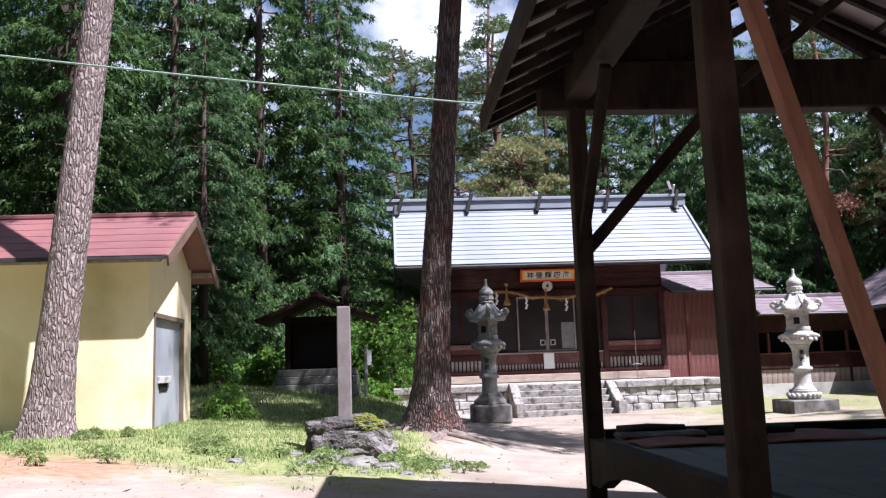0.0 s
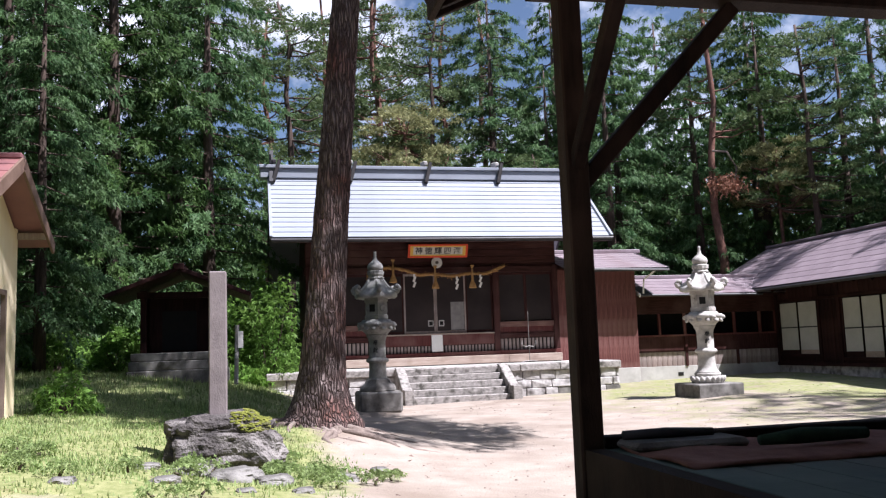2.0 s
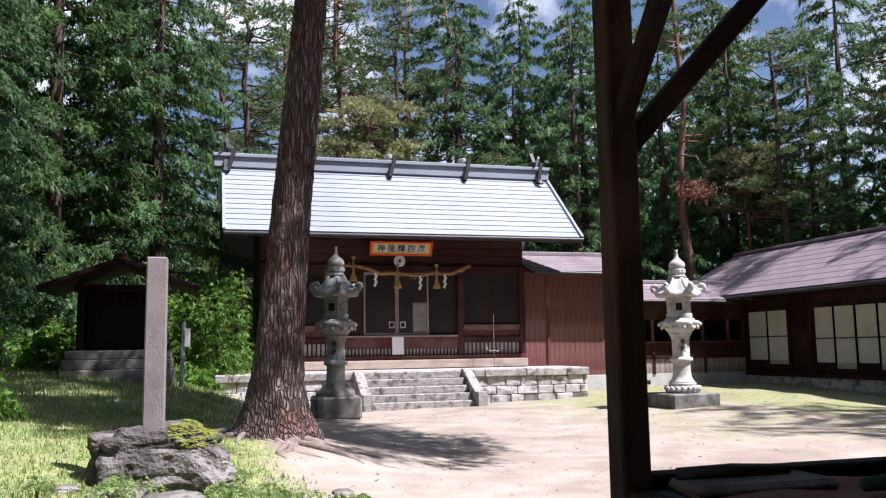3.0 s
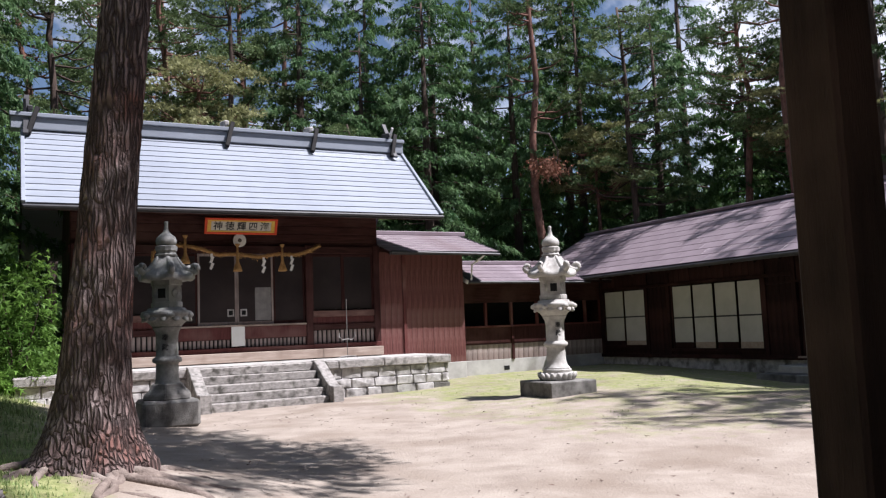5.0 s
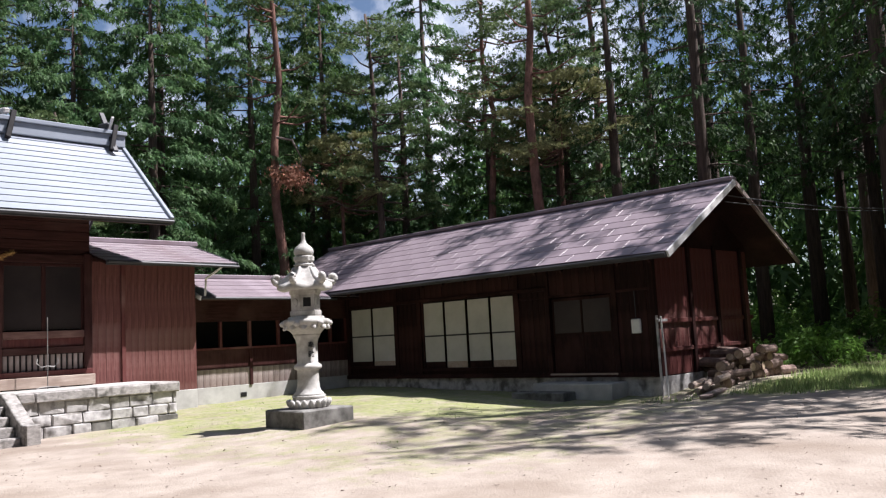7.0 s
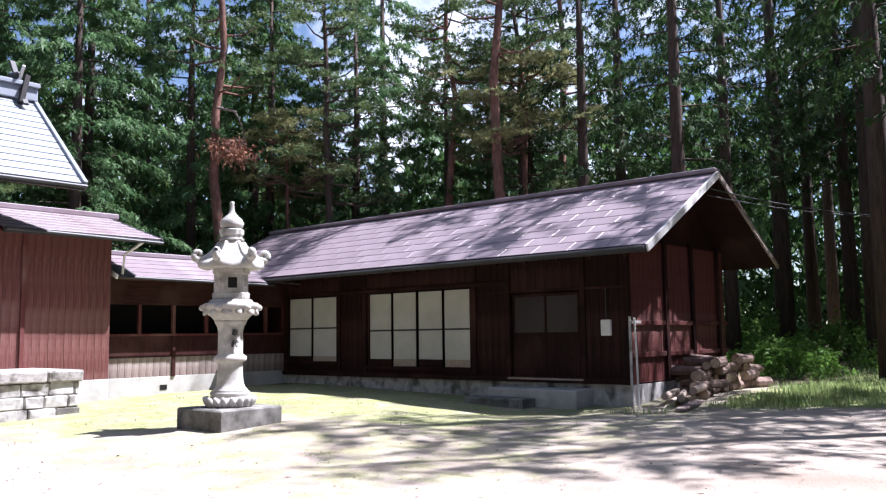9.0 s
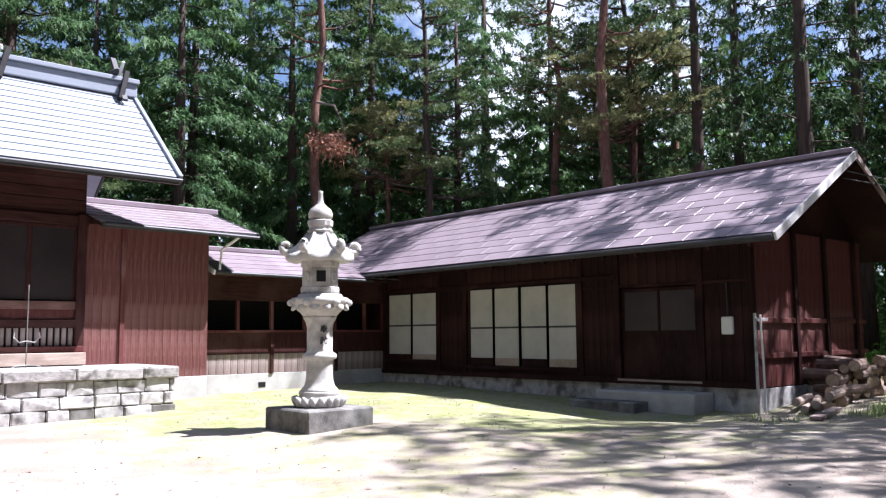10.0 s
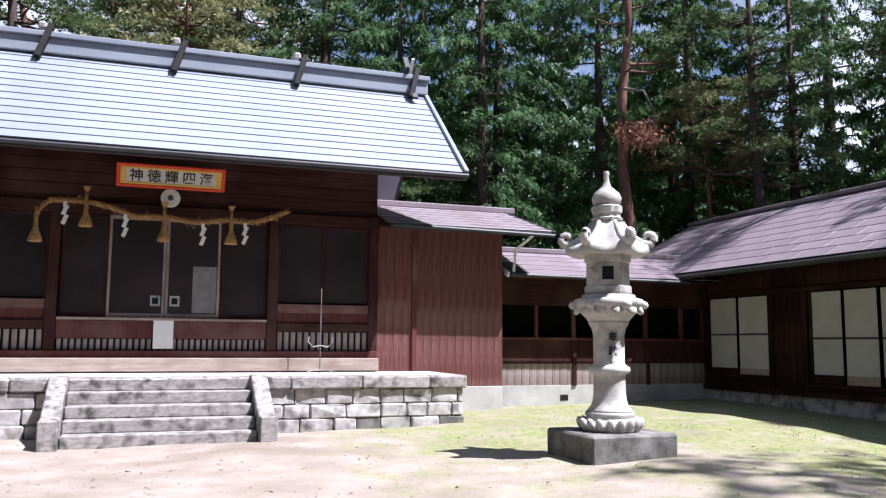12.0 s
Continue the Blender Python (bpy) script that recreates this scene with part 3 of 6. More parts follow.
    part("lintel", box(1.40, 9.78, FY - 0.10, FY - 0.022, 3.78, 3.99, 0.01), WOODH, h, "broad pale-edged lintel beam")
    for x in (1.55, 3.62, 7.60, 9.65):
        part("post", box(x - 0.095, x + 0.095, FY - 0.14, FY + 0.05, PZ, 4.02, 0.012), WOOD, h)
    part("base_sill", box(1.44, 9.74, FY - 0.30, FY - 0.02, PZ + 0.03, 1.10, 0.012), WOODPALE, h, "pale weathered sill beam")
    part("foot_beam", box(1.44, 9.74, FY - 0.17, FY - 0.0, 1.105, 1.235, 0.01), WOODRED, h)
    # centre bay
    part("apron_board", box(3.72, 7.50, FY - 0.11, FY - 0.05, 1.46, 1.79, 0.008), WOODRED, h)
    part("threshold", box(3.72, 7.50, FY - 0.15, FY - 0.0, 1.795, 1.845, 0.006), WOODPALE, h)
    for a, c in ((3.72, 7.50),):
        slatw = mesh_of(box(-0.035, 0.035, -0.012, 0.012, -0.105, 0.105, 0.004), "slat")
        slatw.materials.append(WOODGREY)
        # Black sheet paints the shade between the slats.
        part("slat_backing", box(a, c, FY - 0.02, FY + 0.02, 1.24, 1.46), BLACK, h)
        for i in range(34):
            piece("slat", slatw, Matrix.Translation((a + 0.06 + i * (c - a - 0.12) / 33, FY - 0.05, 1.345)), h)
    # Black sheet for the dark interior behind the doors.
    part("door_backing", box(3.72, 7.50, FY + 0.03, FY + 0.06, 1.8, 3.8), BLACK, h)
    for i, (x0, x1) in enumerate(((3.74, 4.54), (4.55, 5.575), (5.585, 6.585), (6.60, 7.49))):
        y = FY - 0.04 + (0.03 if i in (0, 3) else 0)
        d = part("sliding_door", box(x0 + 0.04, x1 - 0.04, y, y + 0.02, 1.86, 3.76), GAUZE, h)
        for q in ((x0, x0 + 0.05, 1.85, 3.77), (x1 - 0.05, x1, 1.85, 3.77), (x0 + 0.05, x1 - 0.05, 1.85, 1.93), (x0 + 0.05, x1 - 0.05, 3.70, 3.77)):
            part("door_frame", box(q[0], q[1], y - 0.012, y + 0.032, q[2], q[3], 0.004), WOODGREY if i in (1, 2) else WOOD, d)
        if i == 2:
            # Paler rectangle in the lower right of this door.
            part("pale_pane", box(6.08, 6.52, y - 0.006, y - 0.002, 1.95, 2.85), material("pale_grey_glass", (0.16, 0.15, 0.15), (0.24, 0.23, 0.22), 6, 0.4, 0.02), d, "pale grey glass pane")
        if i in (1, 2):
            hx = 5.41 if i == 1 else 5.76
            part("handle_plate", box(hx - 0.09, hx + 0.09, y - 0.02, y - 0.0125, 2.07, 2.27, 0.003), STONE, d)
            # Recess is a black plate, its shade put into the colour.
            part("handle_recess", box(hx - 0.055, hx + 0.055, y - 0.024, y - 0.0205, 2.11, 2.23), BLACK, d)
    # side bays
    for a, c in ((7.70, 9.56), (1.65, 3.52)):
        mid = (a + c) / 2
        # Black sheet for the dark interior behind the windows.
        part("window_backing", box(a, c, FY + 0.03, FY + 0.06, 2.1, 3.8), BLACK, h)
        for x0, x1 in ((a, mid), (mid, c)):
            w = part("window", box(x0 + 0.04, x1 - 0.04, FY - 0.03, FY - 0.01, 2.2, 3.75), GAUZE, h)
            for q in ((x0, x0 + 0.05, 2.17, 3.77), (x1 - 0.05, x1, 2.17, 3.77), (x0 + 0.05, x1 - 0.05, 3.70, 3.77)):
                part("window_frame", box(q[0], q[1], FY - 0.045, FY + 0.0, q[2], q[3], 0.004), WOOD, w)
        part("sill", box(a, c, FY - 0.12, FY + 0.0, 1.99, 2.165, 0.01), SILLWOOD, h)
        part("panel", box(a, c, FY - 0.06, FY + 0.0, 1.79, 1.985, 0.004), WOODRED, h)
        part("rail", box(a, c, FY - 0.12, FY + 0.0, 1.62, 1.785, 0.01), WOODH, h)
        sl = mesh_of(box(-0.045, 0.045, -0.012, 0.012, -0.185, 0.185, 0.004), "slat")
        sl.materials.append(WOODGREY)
        # Shade between these slats is a black sheet too.
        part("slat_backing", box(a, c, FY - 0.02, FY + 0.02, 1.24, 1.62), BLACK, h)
        for i in range(14):
            piece("slat", sl, Matrix.Translation((a + 0.07 + i * (c - a - 0.14) / 13, FY - 0.05, 1.425)), h)
    # wing to the east
    w = thing("shrine_wing", (11.2, 31, PZ), "low dark boarded wing with a mauve metal roof", "building", kind="structure")
    part("wall", box(9.76, 12.60, FY + 0.02, FY + 0.1, 0.3, 4.0), WOOD, w)
    # Wing boards carry the sun's brightness in their colour.
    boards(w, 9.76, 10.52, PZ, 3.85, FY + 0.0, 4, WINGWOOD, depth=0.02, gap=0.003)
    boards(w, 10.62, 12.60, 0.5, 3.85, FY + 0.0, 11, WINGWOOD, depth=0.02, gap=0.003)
    part("corner_post", box(10.52, 10.62, FY - 0.06, FY + 0.0, PZ, 3.9, 0.008), WOODRED, w)
    part("low_wall", box(10.90, 12.60, FY - 0.02, FY + 0.1, -0.3, 0.50, 0.01), CONCRETE, w)
    part("end_wall", box(12.50, 12.60, FY + 0.1, 33.0, 0.0, 3.85), WOOD, w)
    roof_rows(w, "roof_sheet", 9.80, 13.45, 29.25, 3.80, 31.9, 4.60, 7, ROOFDARK)
    part("roof_boarding", beam((11.7, 29.28, 3.74), (11.7, 31.9, 4.54), 3.7, 0.06, 0, up=(0, -0.3, 0.95)), WOODH, w)
    part("back_roof", beam((11.7, 31.9, 4.58), (11.7, 34.2, 3.85), 3.8, 0.05, 0, up=(0, 0.3, 0.95)), ROOFDARK, w)
    part("ridge_cap", box(9.8, 13.72, 31.75, 32.05, 4.58, 4.72, 0.02), ROOFDARK, w)
    part("fascia", box(9.82, 13.45, 29.23, 29.26, 3.70, 3.80, 0.004), TRIMDARK, w)
    part("gutter", tube([(9.85, 29.19, 3.78), (13.48, 29.19, 3.72)], 0.04, 8), TRIMDARK, w)
    part("verge_board", beam((13.47, 29.22, 3.76), (13.47, 31.9, 4.58), 0.05, 0.13, 0.006), TRIMDARK, w)
    part("downpipe", tube([(12.98, 29.22, 3.72), (12.92, 29.4, 3.62), (12.84, 29.82, 3.45), (12.82, 29.86, 2.98)], 0.032, 8), TRIMWHITE, w, "short pale downpipe")
    # corridor
    c = thing("corridor", (15.4, 31, 0), "low dark boarded corridor with open windows and concrete footing", "building", kind="structure")
    Y = 30.7
    part("footing", box(12.60, 18.4, Y - 0.04, Y + 0.12, -0.3, 0.47, 0.01), CONCRETE, c)
    # Vent hole drawn as a black plate for the shade inside.
    part("vent", box(14.35, 14.55, Y - 0.05, Y - 0.042, 0.12, 0.25), BLACK, c)
    boards(c, 12.60, 18.4, 0.47, 0.96, Y - 0.02, 30, WOODGREY)
    part("mid_panel", box(12.60, 18.4, Y - 0.03, Y + 0.05, 0.965, 1.50), WOOD, c)
    part("sill_rail", box(12.60, 18.4, Y - 0.07, Y + 0.05, 1.50, 1.56, 0.006), WOODRED, c)
    part("head_wall", box(12.60, 18.4, Y - 0.03, Y + 0.05, 2.30, 3.1), WOODH, c)
    # Black board in place of the unlit room behind the windows.
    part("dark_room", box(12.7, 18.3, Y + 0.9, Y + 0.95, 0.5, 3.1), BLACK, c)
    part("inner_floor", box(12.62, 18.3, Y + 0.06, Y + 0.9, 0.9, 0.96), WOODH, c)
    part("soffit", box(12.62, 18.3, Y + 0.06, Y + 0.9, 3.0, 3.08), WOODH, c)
    for x in (12.66, 13.75, 14.72, 15.72, 16.68, 17.7, 18.35):
        part("mullion", box(x - 0.04, x + 0.04, Y - 0.06, Y + 0.04, 1.56, 2.30, 0.005), WOODRED, c)
    for x in (12.66, 14.72, 16.72):
        part("batten", box(x - 0.05, x + 0.05, Y - 0.075, Y - 0.035, 0.45, 1.5, 0.005), WOOD, c)
    part("corner_pipe", tube([(12.72, Y - 0.14, -0.1), (12.72, Y - 0.14, 1.15)], 0.045, 8), TRIMDARK, c)
    roof_rows(c, "roof_sheet", 12.75, 18.6, 29.95, 2.93, 31.7, 3.62, 5, ROOFDARK)
    part("roof_boarding", beam((15.6, 29.98, 2.88), (15.6, 31.7, 3.56), 5.7, 0.06, 0, up=(0, -0.3, 0.95)), WOODH, c)
    part("back_roof", beam((15.6, 31.7, 3.6), (15.6, 33.6, 2.9), 5.8, 0.05, 0, up=(0, 0.3, 0.95)), ROOFDARK, c)
    part("ridge_cap", box(12.75, 19.0, 31.6, 31.8, 3.62, 3.74, 0.015), ROOFDARK, c)
    part("gutter", tube([(12.75, 29.9, 2.92), (17.4, 29.9, 2.88)], 0.04, 8), TRIMDARK, c)
    part("verge_board", beam((12.73, 29.93, 2.92), (12.73, 31.7, 3.63), 0.05, 0.12, 0.006), TRIMWHITE, c)
    # Dark sheet stands for the shaded triangular opening beside the verge.
    part("valley_sheet", beam((13.0, 29.94, 2.975), (13.0, 30.7, 3.275), 0.46, 0.012, 0.002, up=(0, -0.37, 0.93)), TRIMDARK, c, "dark sheet standing for a triangular opening")


build_hall()


def build_hall_things():
    # name board over the door
    s = thing("name_board", (5.6, 29.38, 4.25), "vermilion and gilt framed name board with black brush characters", "sign")
    tilt = Matrix.Translation((5.6, 29.38, 4.455)) @ pose(0, 0, 0, 90 + 24)
    def put(b):
        bmesh.ops.transform(b, matrix=tilt, verts=b.verts)
        return b
    part("panel", put(box(-0.80, 0.80, -0.14, 0.14, -0.012, 0.012)), SIGNFACE, s)
    for q in ((-0.97, 0.97, 0.165, 0.225), (-0.97, 0.97, -0.225, -0.165), (-0.97, -0.90, -0.165, 0.165), (0.90, 0.97, -0.165, 0.165)):
        part("outer_frame", put(box(q[0], q[1], q[2], q[3], -0.02, 0.035, 0.01)), RED, s, "vermilion outer frame")
    for q in ((-0.90, 0.90, 0.125, 0.165), (-0.90, 0.90, -0.165, -0.125), (-0.90, -0.80, -0.125, 0.125), (0.80, 0.90, -0.125, 0.125)):
        part("inner_frame", put(box(q[0], q[1], q[2], q[3], -0.015, 0.025, 0.006)), GOLD, s, "gilt inner frame")
    for i, ch in enumerate("神徳輝四海"):
        text_mesh(ch, 0.25, tilt @ Matrix.Translation((-0.62 + i * 0.31, -0.01, 0.016)), "character", INK, s)
    e = thing("round_crest", (5.6, 29.6, 3.98), "small white oval crest disc", "crest")
    b = lathe([(0.0001, -0.02), (0.17, -0.02), (0.18, 0.0), (0.17, 0.02), (0.0001, 0.025)], 24)
    bmesh.ops.transform(b, matrix=Matrix.Translation((5.6, 29.62, 4.10)) @ pose(0, 0, 0, 90), verts=b.verts)
    part("disc", b, WHITE, e)
    b = lathe([(0.0001, 0.0), (0.055, 0.0), (0.05, 0.012), (0.0001, 0.014)], 12)
    bmesh.ops.transform(b, matrix=Matrix.Translation((5.6, 29.594, 4.10)) @ pose(0, 0, 0, 90), verts=b.verts)
    part("emblem", b, STONEDARK, e, "dim grey emblem")
    part("hook", tube([(5.6, 29.64, 4.26), (5.6, 29.85, 4.30), (5.6, 29.96, 4.30)], 0.012, 6), TRIMDARK, e)
    # straw rope
    r = thing("straw_rope", (5.6, 29.5, 3.6), "twisted golden straw rope with tassels and white paper streamers", "shimenawa")
    ctrl = [(3.34, 3.50), (3.36, 3.74), (3.52, 3.93), (4.15, 3.93), (4.55, 3.86), (4.95, 3.70), (5.5, 3.72), (6.1, 3.64), (6.6, 3.73), (7.15, 3.70), (7.55, 3.85), (7.84, 3.98)]
    xs, zs = np.array([c[0] for c in ctrl]), np.array([c[1] for c in ctrl])
    d = np.concatenate([[0], np.cumsum(np.hypot(np.diff(xs), np.diff(zs)))])
    u = np.linspace(0, d[-1], 220)
    X, Z = np.interp(u, d, xs), np.interp(u, d, zs)
    ker = np.ones(13) / 13
    X, Z = (np.convolve(np.pad(q, 6, mode="edge"), ker, "valid") for q in (X, Z))
    for k in range(3):
        ph = 2 * math.pi * k / 3
        rr = 0.022 * np.clip(np.minimum(u, d[-1] - u) / 0.3 + 0.5, 0, 1.25)
        pts = [(X[i], 29.50 + rr[i] * math.cos(ph + u[i] * 26), Z[i] + rr[i] * math.sin(ph + u[i] * 26)) for i in range(len(u))]
        part("strand", tube(pts, 0.026, 6), STRAW, r, smooth=True)
    rng = np.random.default_rng(6)
    k = rng.integers(2, len(u) - 2, 900)
    pos = np.stack([X[k], 29.50 + rng.normal(size=900) * 0.028, Z[k] + rng.normal(size=900) * 0.028], 1)
    way = np.stack([X[k + 1] - X[k - 1], rng.normal(size=900) * 0.006, Z[k + 1] - Z[k - 1]], 1) + rng.normal(size=(900, 3)) * 0.012
    part("frayed_straw", tri_mesh("frayed_straw", fronds(pos, way, rng.uniform(0.06, 0.16, 900), rng.uniform(0.012, 0.03, 900), 0.1, rng, 1), STRAW), None, r)
    for x, big in ((3.34, 0), (4.15, 1), (5.5, 1), (6.72, 1)):
        z = float(np.interp(x, xs, zs)) if big else 3.52
        b = lathe([(0.03, 0.16), (0.035, 0.0), (0.04, -0.18), (0.05, -0.24), (0.10, -0.36), (0.125, -0.46), (0.11, -0.47)], 12, (x, 29.46, z if big else z + 0.1))
        t = part("tassel", b, STRAW, r, "bell-shaped straw tassel", smooth=True)
        if big:
            part("tuft", lathe([(0.025, 0.12), (0.03, 0.18), (0.07, 0.26), (0.06, 0.27)], 10, (x, 29.46, z)), STRAW, t)
    for x in (3.80, 4.82, 6.20, 6.98):
        z = float(np.interp(x, xs, zs)) - 0.03
        sh = part("paper_streamer", box(x - 0.03, x + 0.03, 29.455, 29.463, z - 0.10, z, 0), WHITE, r, "white zigzag paper streamer")
        for k in range(4):
            dx = 0.035 if k % 2 == 0 else -0.02
            part("fold", beam((x + dx * 0.6 - 0.032, 29.45 + 0.008 * k, z - 0.10 - k * 0.085), (x + dx * 0.6 + 0.032, 29.45 + 0.008 * k, z - 0.13 - k * 0.085), 0.006, 0.09, 0, up=(0, 0, 1)), WHITE, sh)
    n = thing("paper_notice", (5.58, 29.85, 1.28), "blank white paper notice hung below the doors", "notice")
    part("sheet", box(5.40, 5.76, 29.855, 29.868, 1.27, 1.80, 0.002), WHITE, n)
    part("string", tube([(5.58, 29.862, 1.80), (5.58, 29.862, 1.85)], 0.006, 5), STRAW, n)
    a = thing("bare_stand", (8.5, 29.3, PZ), "thin bare metal stand with curled arms on the platform", "stand")
    part("pole", tube([(8.45, 29.25, PZ + 0.01), (8.45, 29.25, 2.45)], 0.010, 6), STONEDARK, a)
    for sgn in (-1, 1):
        part("arm", tube([(8.45, 29.25, 1.35), (8.45 + 0.14 * sgn, 29.25, 1.32), (8.45 + 0.24 * sgn, 29.25, 1.42), (8.45 + 0.22 * sgn, 29.25, 1.52)], 0.012, 6), STONE, a)
        part("foot", tube([(8.45, 29.25, PZ + 0.06), (8.45 + 0.2 * sgn, 29.2, PZ + 0.05), (8.45 + 0.27 * sgn, 29.2, PZ + 0.012)], 0.012, 6), STONE, a)


build_hall_things()


# ---- house with paper windows (annex) ----
def build_annex():
    a = thing("side_house", (21, 26, 0), "long low dark timber house with white screens and mauve metal roof", "house", kind="structure")
    X, Y0, Y1 = 18.4, 19.4, 33.2
    part("footing", box(X - 0.02, 23.4, Y0, Y1, -0.4, 0.34, 0.01), STONE, a)
    # West front in the darkened wood, which carries the wall's shade.
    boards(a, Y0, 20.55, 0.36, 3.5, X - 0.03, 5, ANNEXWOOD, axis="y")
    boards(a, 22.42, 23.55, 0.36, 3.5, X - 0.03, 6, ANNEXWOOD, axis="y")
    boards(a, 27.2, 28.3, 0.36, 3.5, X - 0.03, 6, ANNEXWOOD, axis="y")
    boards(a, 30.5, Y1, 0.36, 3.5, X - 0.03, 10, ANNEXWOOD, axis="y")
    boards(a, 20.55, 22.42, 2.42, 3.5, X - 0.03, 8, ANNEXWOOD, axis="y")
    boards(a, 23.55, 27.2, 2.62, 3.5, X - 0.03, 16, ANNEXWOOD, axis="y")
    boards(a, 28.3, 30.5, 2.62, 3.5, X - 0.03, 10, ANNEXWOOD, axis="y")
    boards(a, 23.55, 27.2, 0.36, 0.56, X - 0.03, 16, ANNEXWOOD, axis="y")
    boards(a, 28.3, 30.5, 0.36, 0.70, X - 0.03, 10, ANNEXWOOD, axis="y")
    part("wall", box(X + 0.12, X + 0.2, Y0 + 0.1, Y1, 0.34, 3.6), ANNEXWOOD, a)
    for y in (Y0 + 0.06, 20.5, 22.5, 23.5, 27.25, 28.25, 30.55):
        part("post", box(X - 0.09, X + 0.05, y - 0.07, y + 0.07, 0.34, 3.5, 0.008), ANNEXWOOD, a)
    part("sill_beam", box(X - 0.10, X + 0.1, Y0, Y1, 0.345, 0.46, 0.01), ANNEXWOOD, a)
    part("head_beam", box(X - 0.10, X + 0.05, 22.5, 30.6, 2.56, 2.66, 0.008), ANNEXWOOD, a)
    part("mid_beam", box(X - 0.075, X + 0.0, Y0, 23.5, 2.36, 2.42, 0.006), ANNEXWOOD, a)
    # screen windows
    def window(y0, y1, n, z0, z1, bottom):
        # Black slab stands for the dark room behind the screens.
        w = part("window", box(X + 0.03, X + 0.05, y0, y1, z0, z1), BLACK, a)
        dy = (y1 - y0) / n
        for i in range(n):
            off = 0.012 if i % 2 else 0.0
            a0, a1 = y0 + dy * i, y0 + dy * (i + 1)
            s = part("screen", box(X - 0.02 + off, X - 0.008 + off, a0 + 0.03, a1 - 0.03, z0 + bottom, z1 - 0.03), PAPER, w, "white paper screen")
            part("screen_rail", box(X - 0.032 + off, X - 0.0205 + off, a0 + 0.03, a1 - 0.03, z0 + 0.92, z0 + 0.965), TRIMDARK, w)
            part("screen_foot", box(X - 0.03 + off, X - 0.005 + off, a0 + 0.02, a1 - 0.02, z0 + 0.02, z0 + bottom, 0.004), WOODPALE if i % 2 == 0 else ANNEXWOOD, w)
            for q in (a0, a1):
                part("stile", box(X - 0.045, X - 0.005, q - 0.032, q + 0.032, z0, z1, 0.004), ANNEXWOOD, w)
        part("sill", box(X - 0.12, X + 0.02, y0 - 0.06, y1 + 0.06, z0 - 0.06, z0 + 0.015, 0.006), ANNEXWOOD, w)
    window(23.62, 27.12, 4, 0.62, 2.55, 0.20)
    window(28.36, 30.45, 2, 0.72, 2.55, 0.16)
    # sliding entrance
    # Black slab for the unlit room behind the entrance.
    d = part("entrance", box(X + 0.03, X + 0.05, 20.6, 22.4, 0.44, 2.34), BLACK, a)
    for y0, y1 in ((20.6, 21.5), (21.48, 22.4)):
        o = 0.0 if y0 < 21 else 0.03
        lf = part("door", box(X - 0.03 + o, X - 0.01 + o, y0 + 0.05, y1 - 0.05, 0.5, 1.38), ANNEXWOOD, d)
        part("pane", box(X - 0.026 + o, X - 0.012 + o, y0 + 0.05, y1 - 0.05, 1.45, 2.26), GAUZE, d, "dim glass pane")
        for q in ((y0, y0 + 0.05, 0.46, 2.33), (y1 - 0.05, y1, 0.46, 2.33), (y0 + 0.05, y1 - 0.05, 0.46, 0.52), (y0 + 0.05, y1 - 0.05, 1.38, 1.45), (y0 + 0.05, y1 - 0.05, 2.26, 2.33)):
            part("door_frame", box(X - 0.042 + o, X - 0.002 + o, q[0], q[1], q[2], q[3], 0.004), ANNEXWOOD, d)
    part("track", box(X - 0.12, X + 0.05, 20.5, 22.5, 0.40, 0.445, 0.005), WOODPALE, d)
    part("doorstep", box(X - 0.75, X - 0.03, 20.3, 22.6, -0.45, 0.24, 0.02), CONCRETE, a, "grey concrete doorstep")
    part("lower_step", box(X - 1.25, X - 0.76, 21.3, 22.9, -0.45, 0.06, 0.02), STONEDARK, a)
    # gable end, facing south
    b = bmesh.new()
    pr = [(X, 0.34), (23.4, 0.34), (23.4, 3.6), (20.9, 4.9), (X, 3.55)]
    f0, f1 = [b.verts.new((x, Y0 + 0.03, z)) for x, z in pr], [b.verts.new((x, Y0 + 0.12, z)) for x, z in pr]
    b.faces.new(f0)
    b.faces.new(f1[::-1])
    for i in range(5):
        b.faces.new((f0[i], f1[i], f1[(i + 1) % 5], f0[(i + 1) % 5]))
    bmesh.ops.recalc_face_normals(b, faces=b.faces)
    part("gable_wall", b, ANNEXWOOD, a)
    # Same house wood in a lighter red, for the sun on the gable.
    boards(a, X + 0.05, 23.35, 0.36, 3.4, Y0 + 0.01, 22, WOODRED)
    for z in (0.95, 1.62):
        part("gable_rail", box(X, 23.4, Y0 - 0.06, Y0 - 0.01, z - 0.05, z + 0.05, 0.006), WOODRED, a)
    for x in (20.0, 21.4, 22.9):
        part("gable_post", box(x - 0.07, x + 0.07, Y0 - 0.08, Y0 - 0.012, 0.34, 3.5, 0.006), ANNEXWOOD, a)
    # roof
    ex, ez, rx, rz, ye, yr = 17.3, 3.10, 20.9, 5.02, 18.42, 34.5
    n = 9
    dx, dz = (rx - ex) / n, (rz - ez) / n
    ln, ang = math.hypot(dx, dz), math.degrees(math.atan2(dz, dx))
    r = part("roof", beam((ex + 0.05, (ye + yr) / 2, ez - 0.07), (rx, (ye + yr) / 2, rz - 0.07), yr - ye - 0.1, 0.08, 0, up=(-0.47, 0, 0.88)), ANNEXWOOD, a)
    half = mesh_of(box(0.0, ln - 0.012, 0.006, 0.44, 0, 0.012, 0.003), "roof_plate")
    half.materials.append(ROOFDARK)
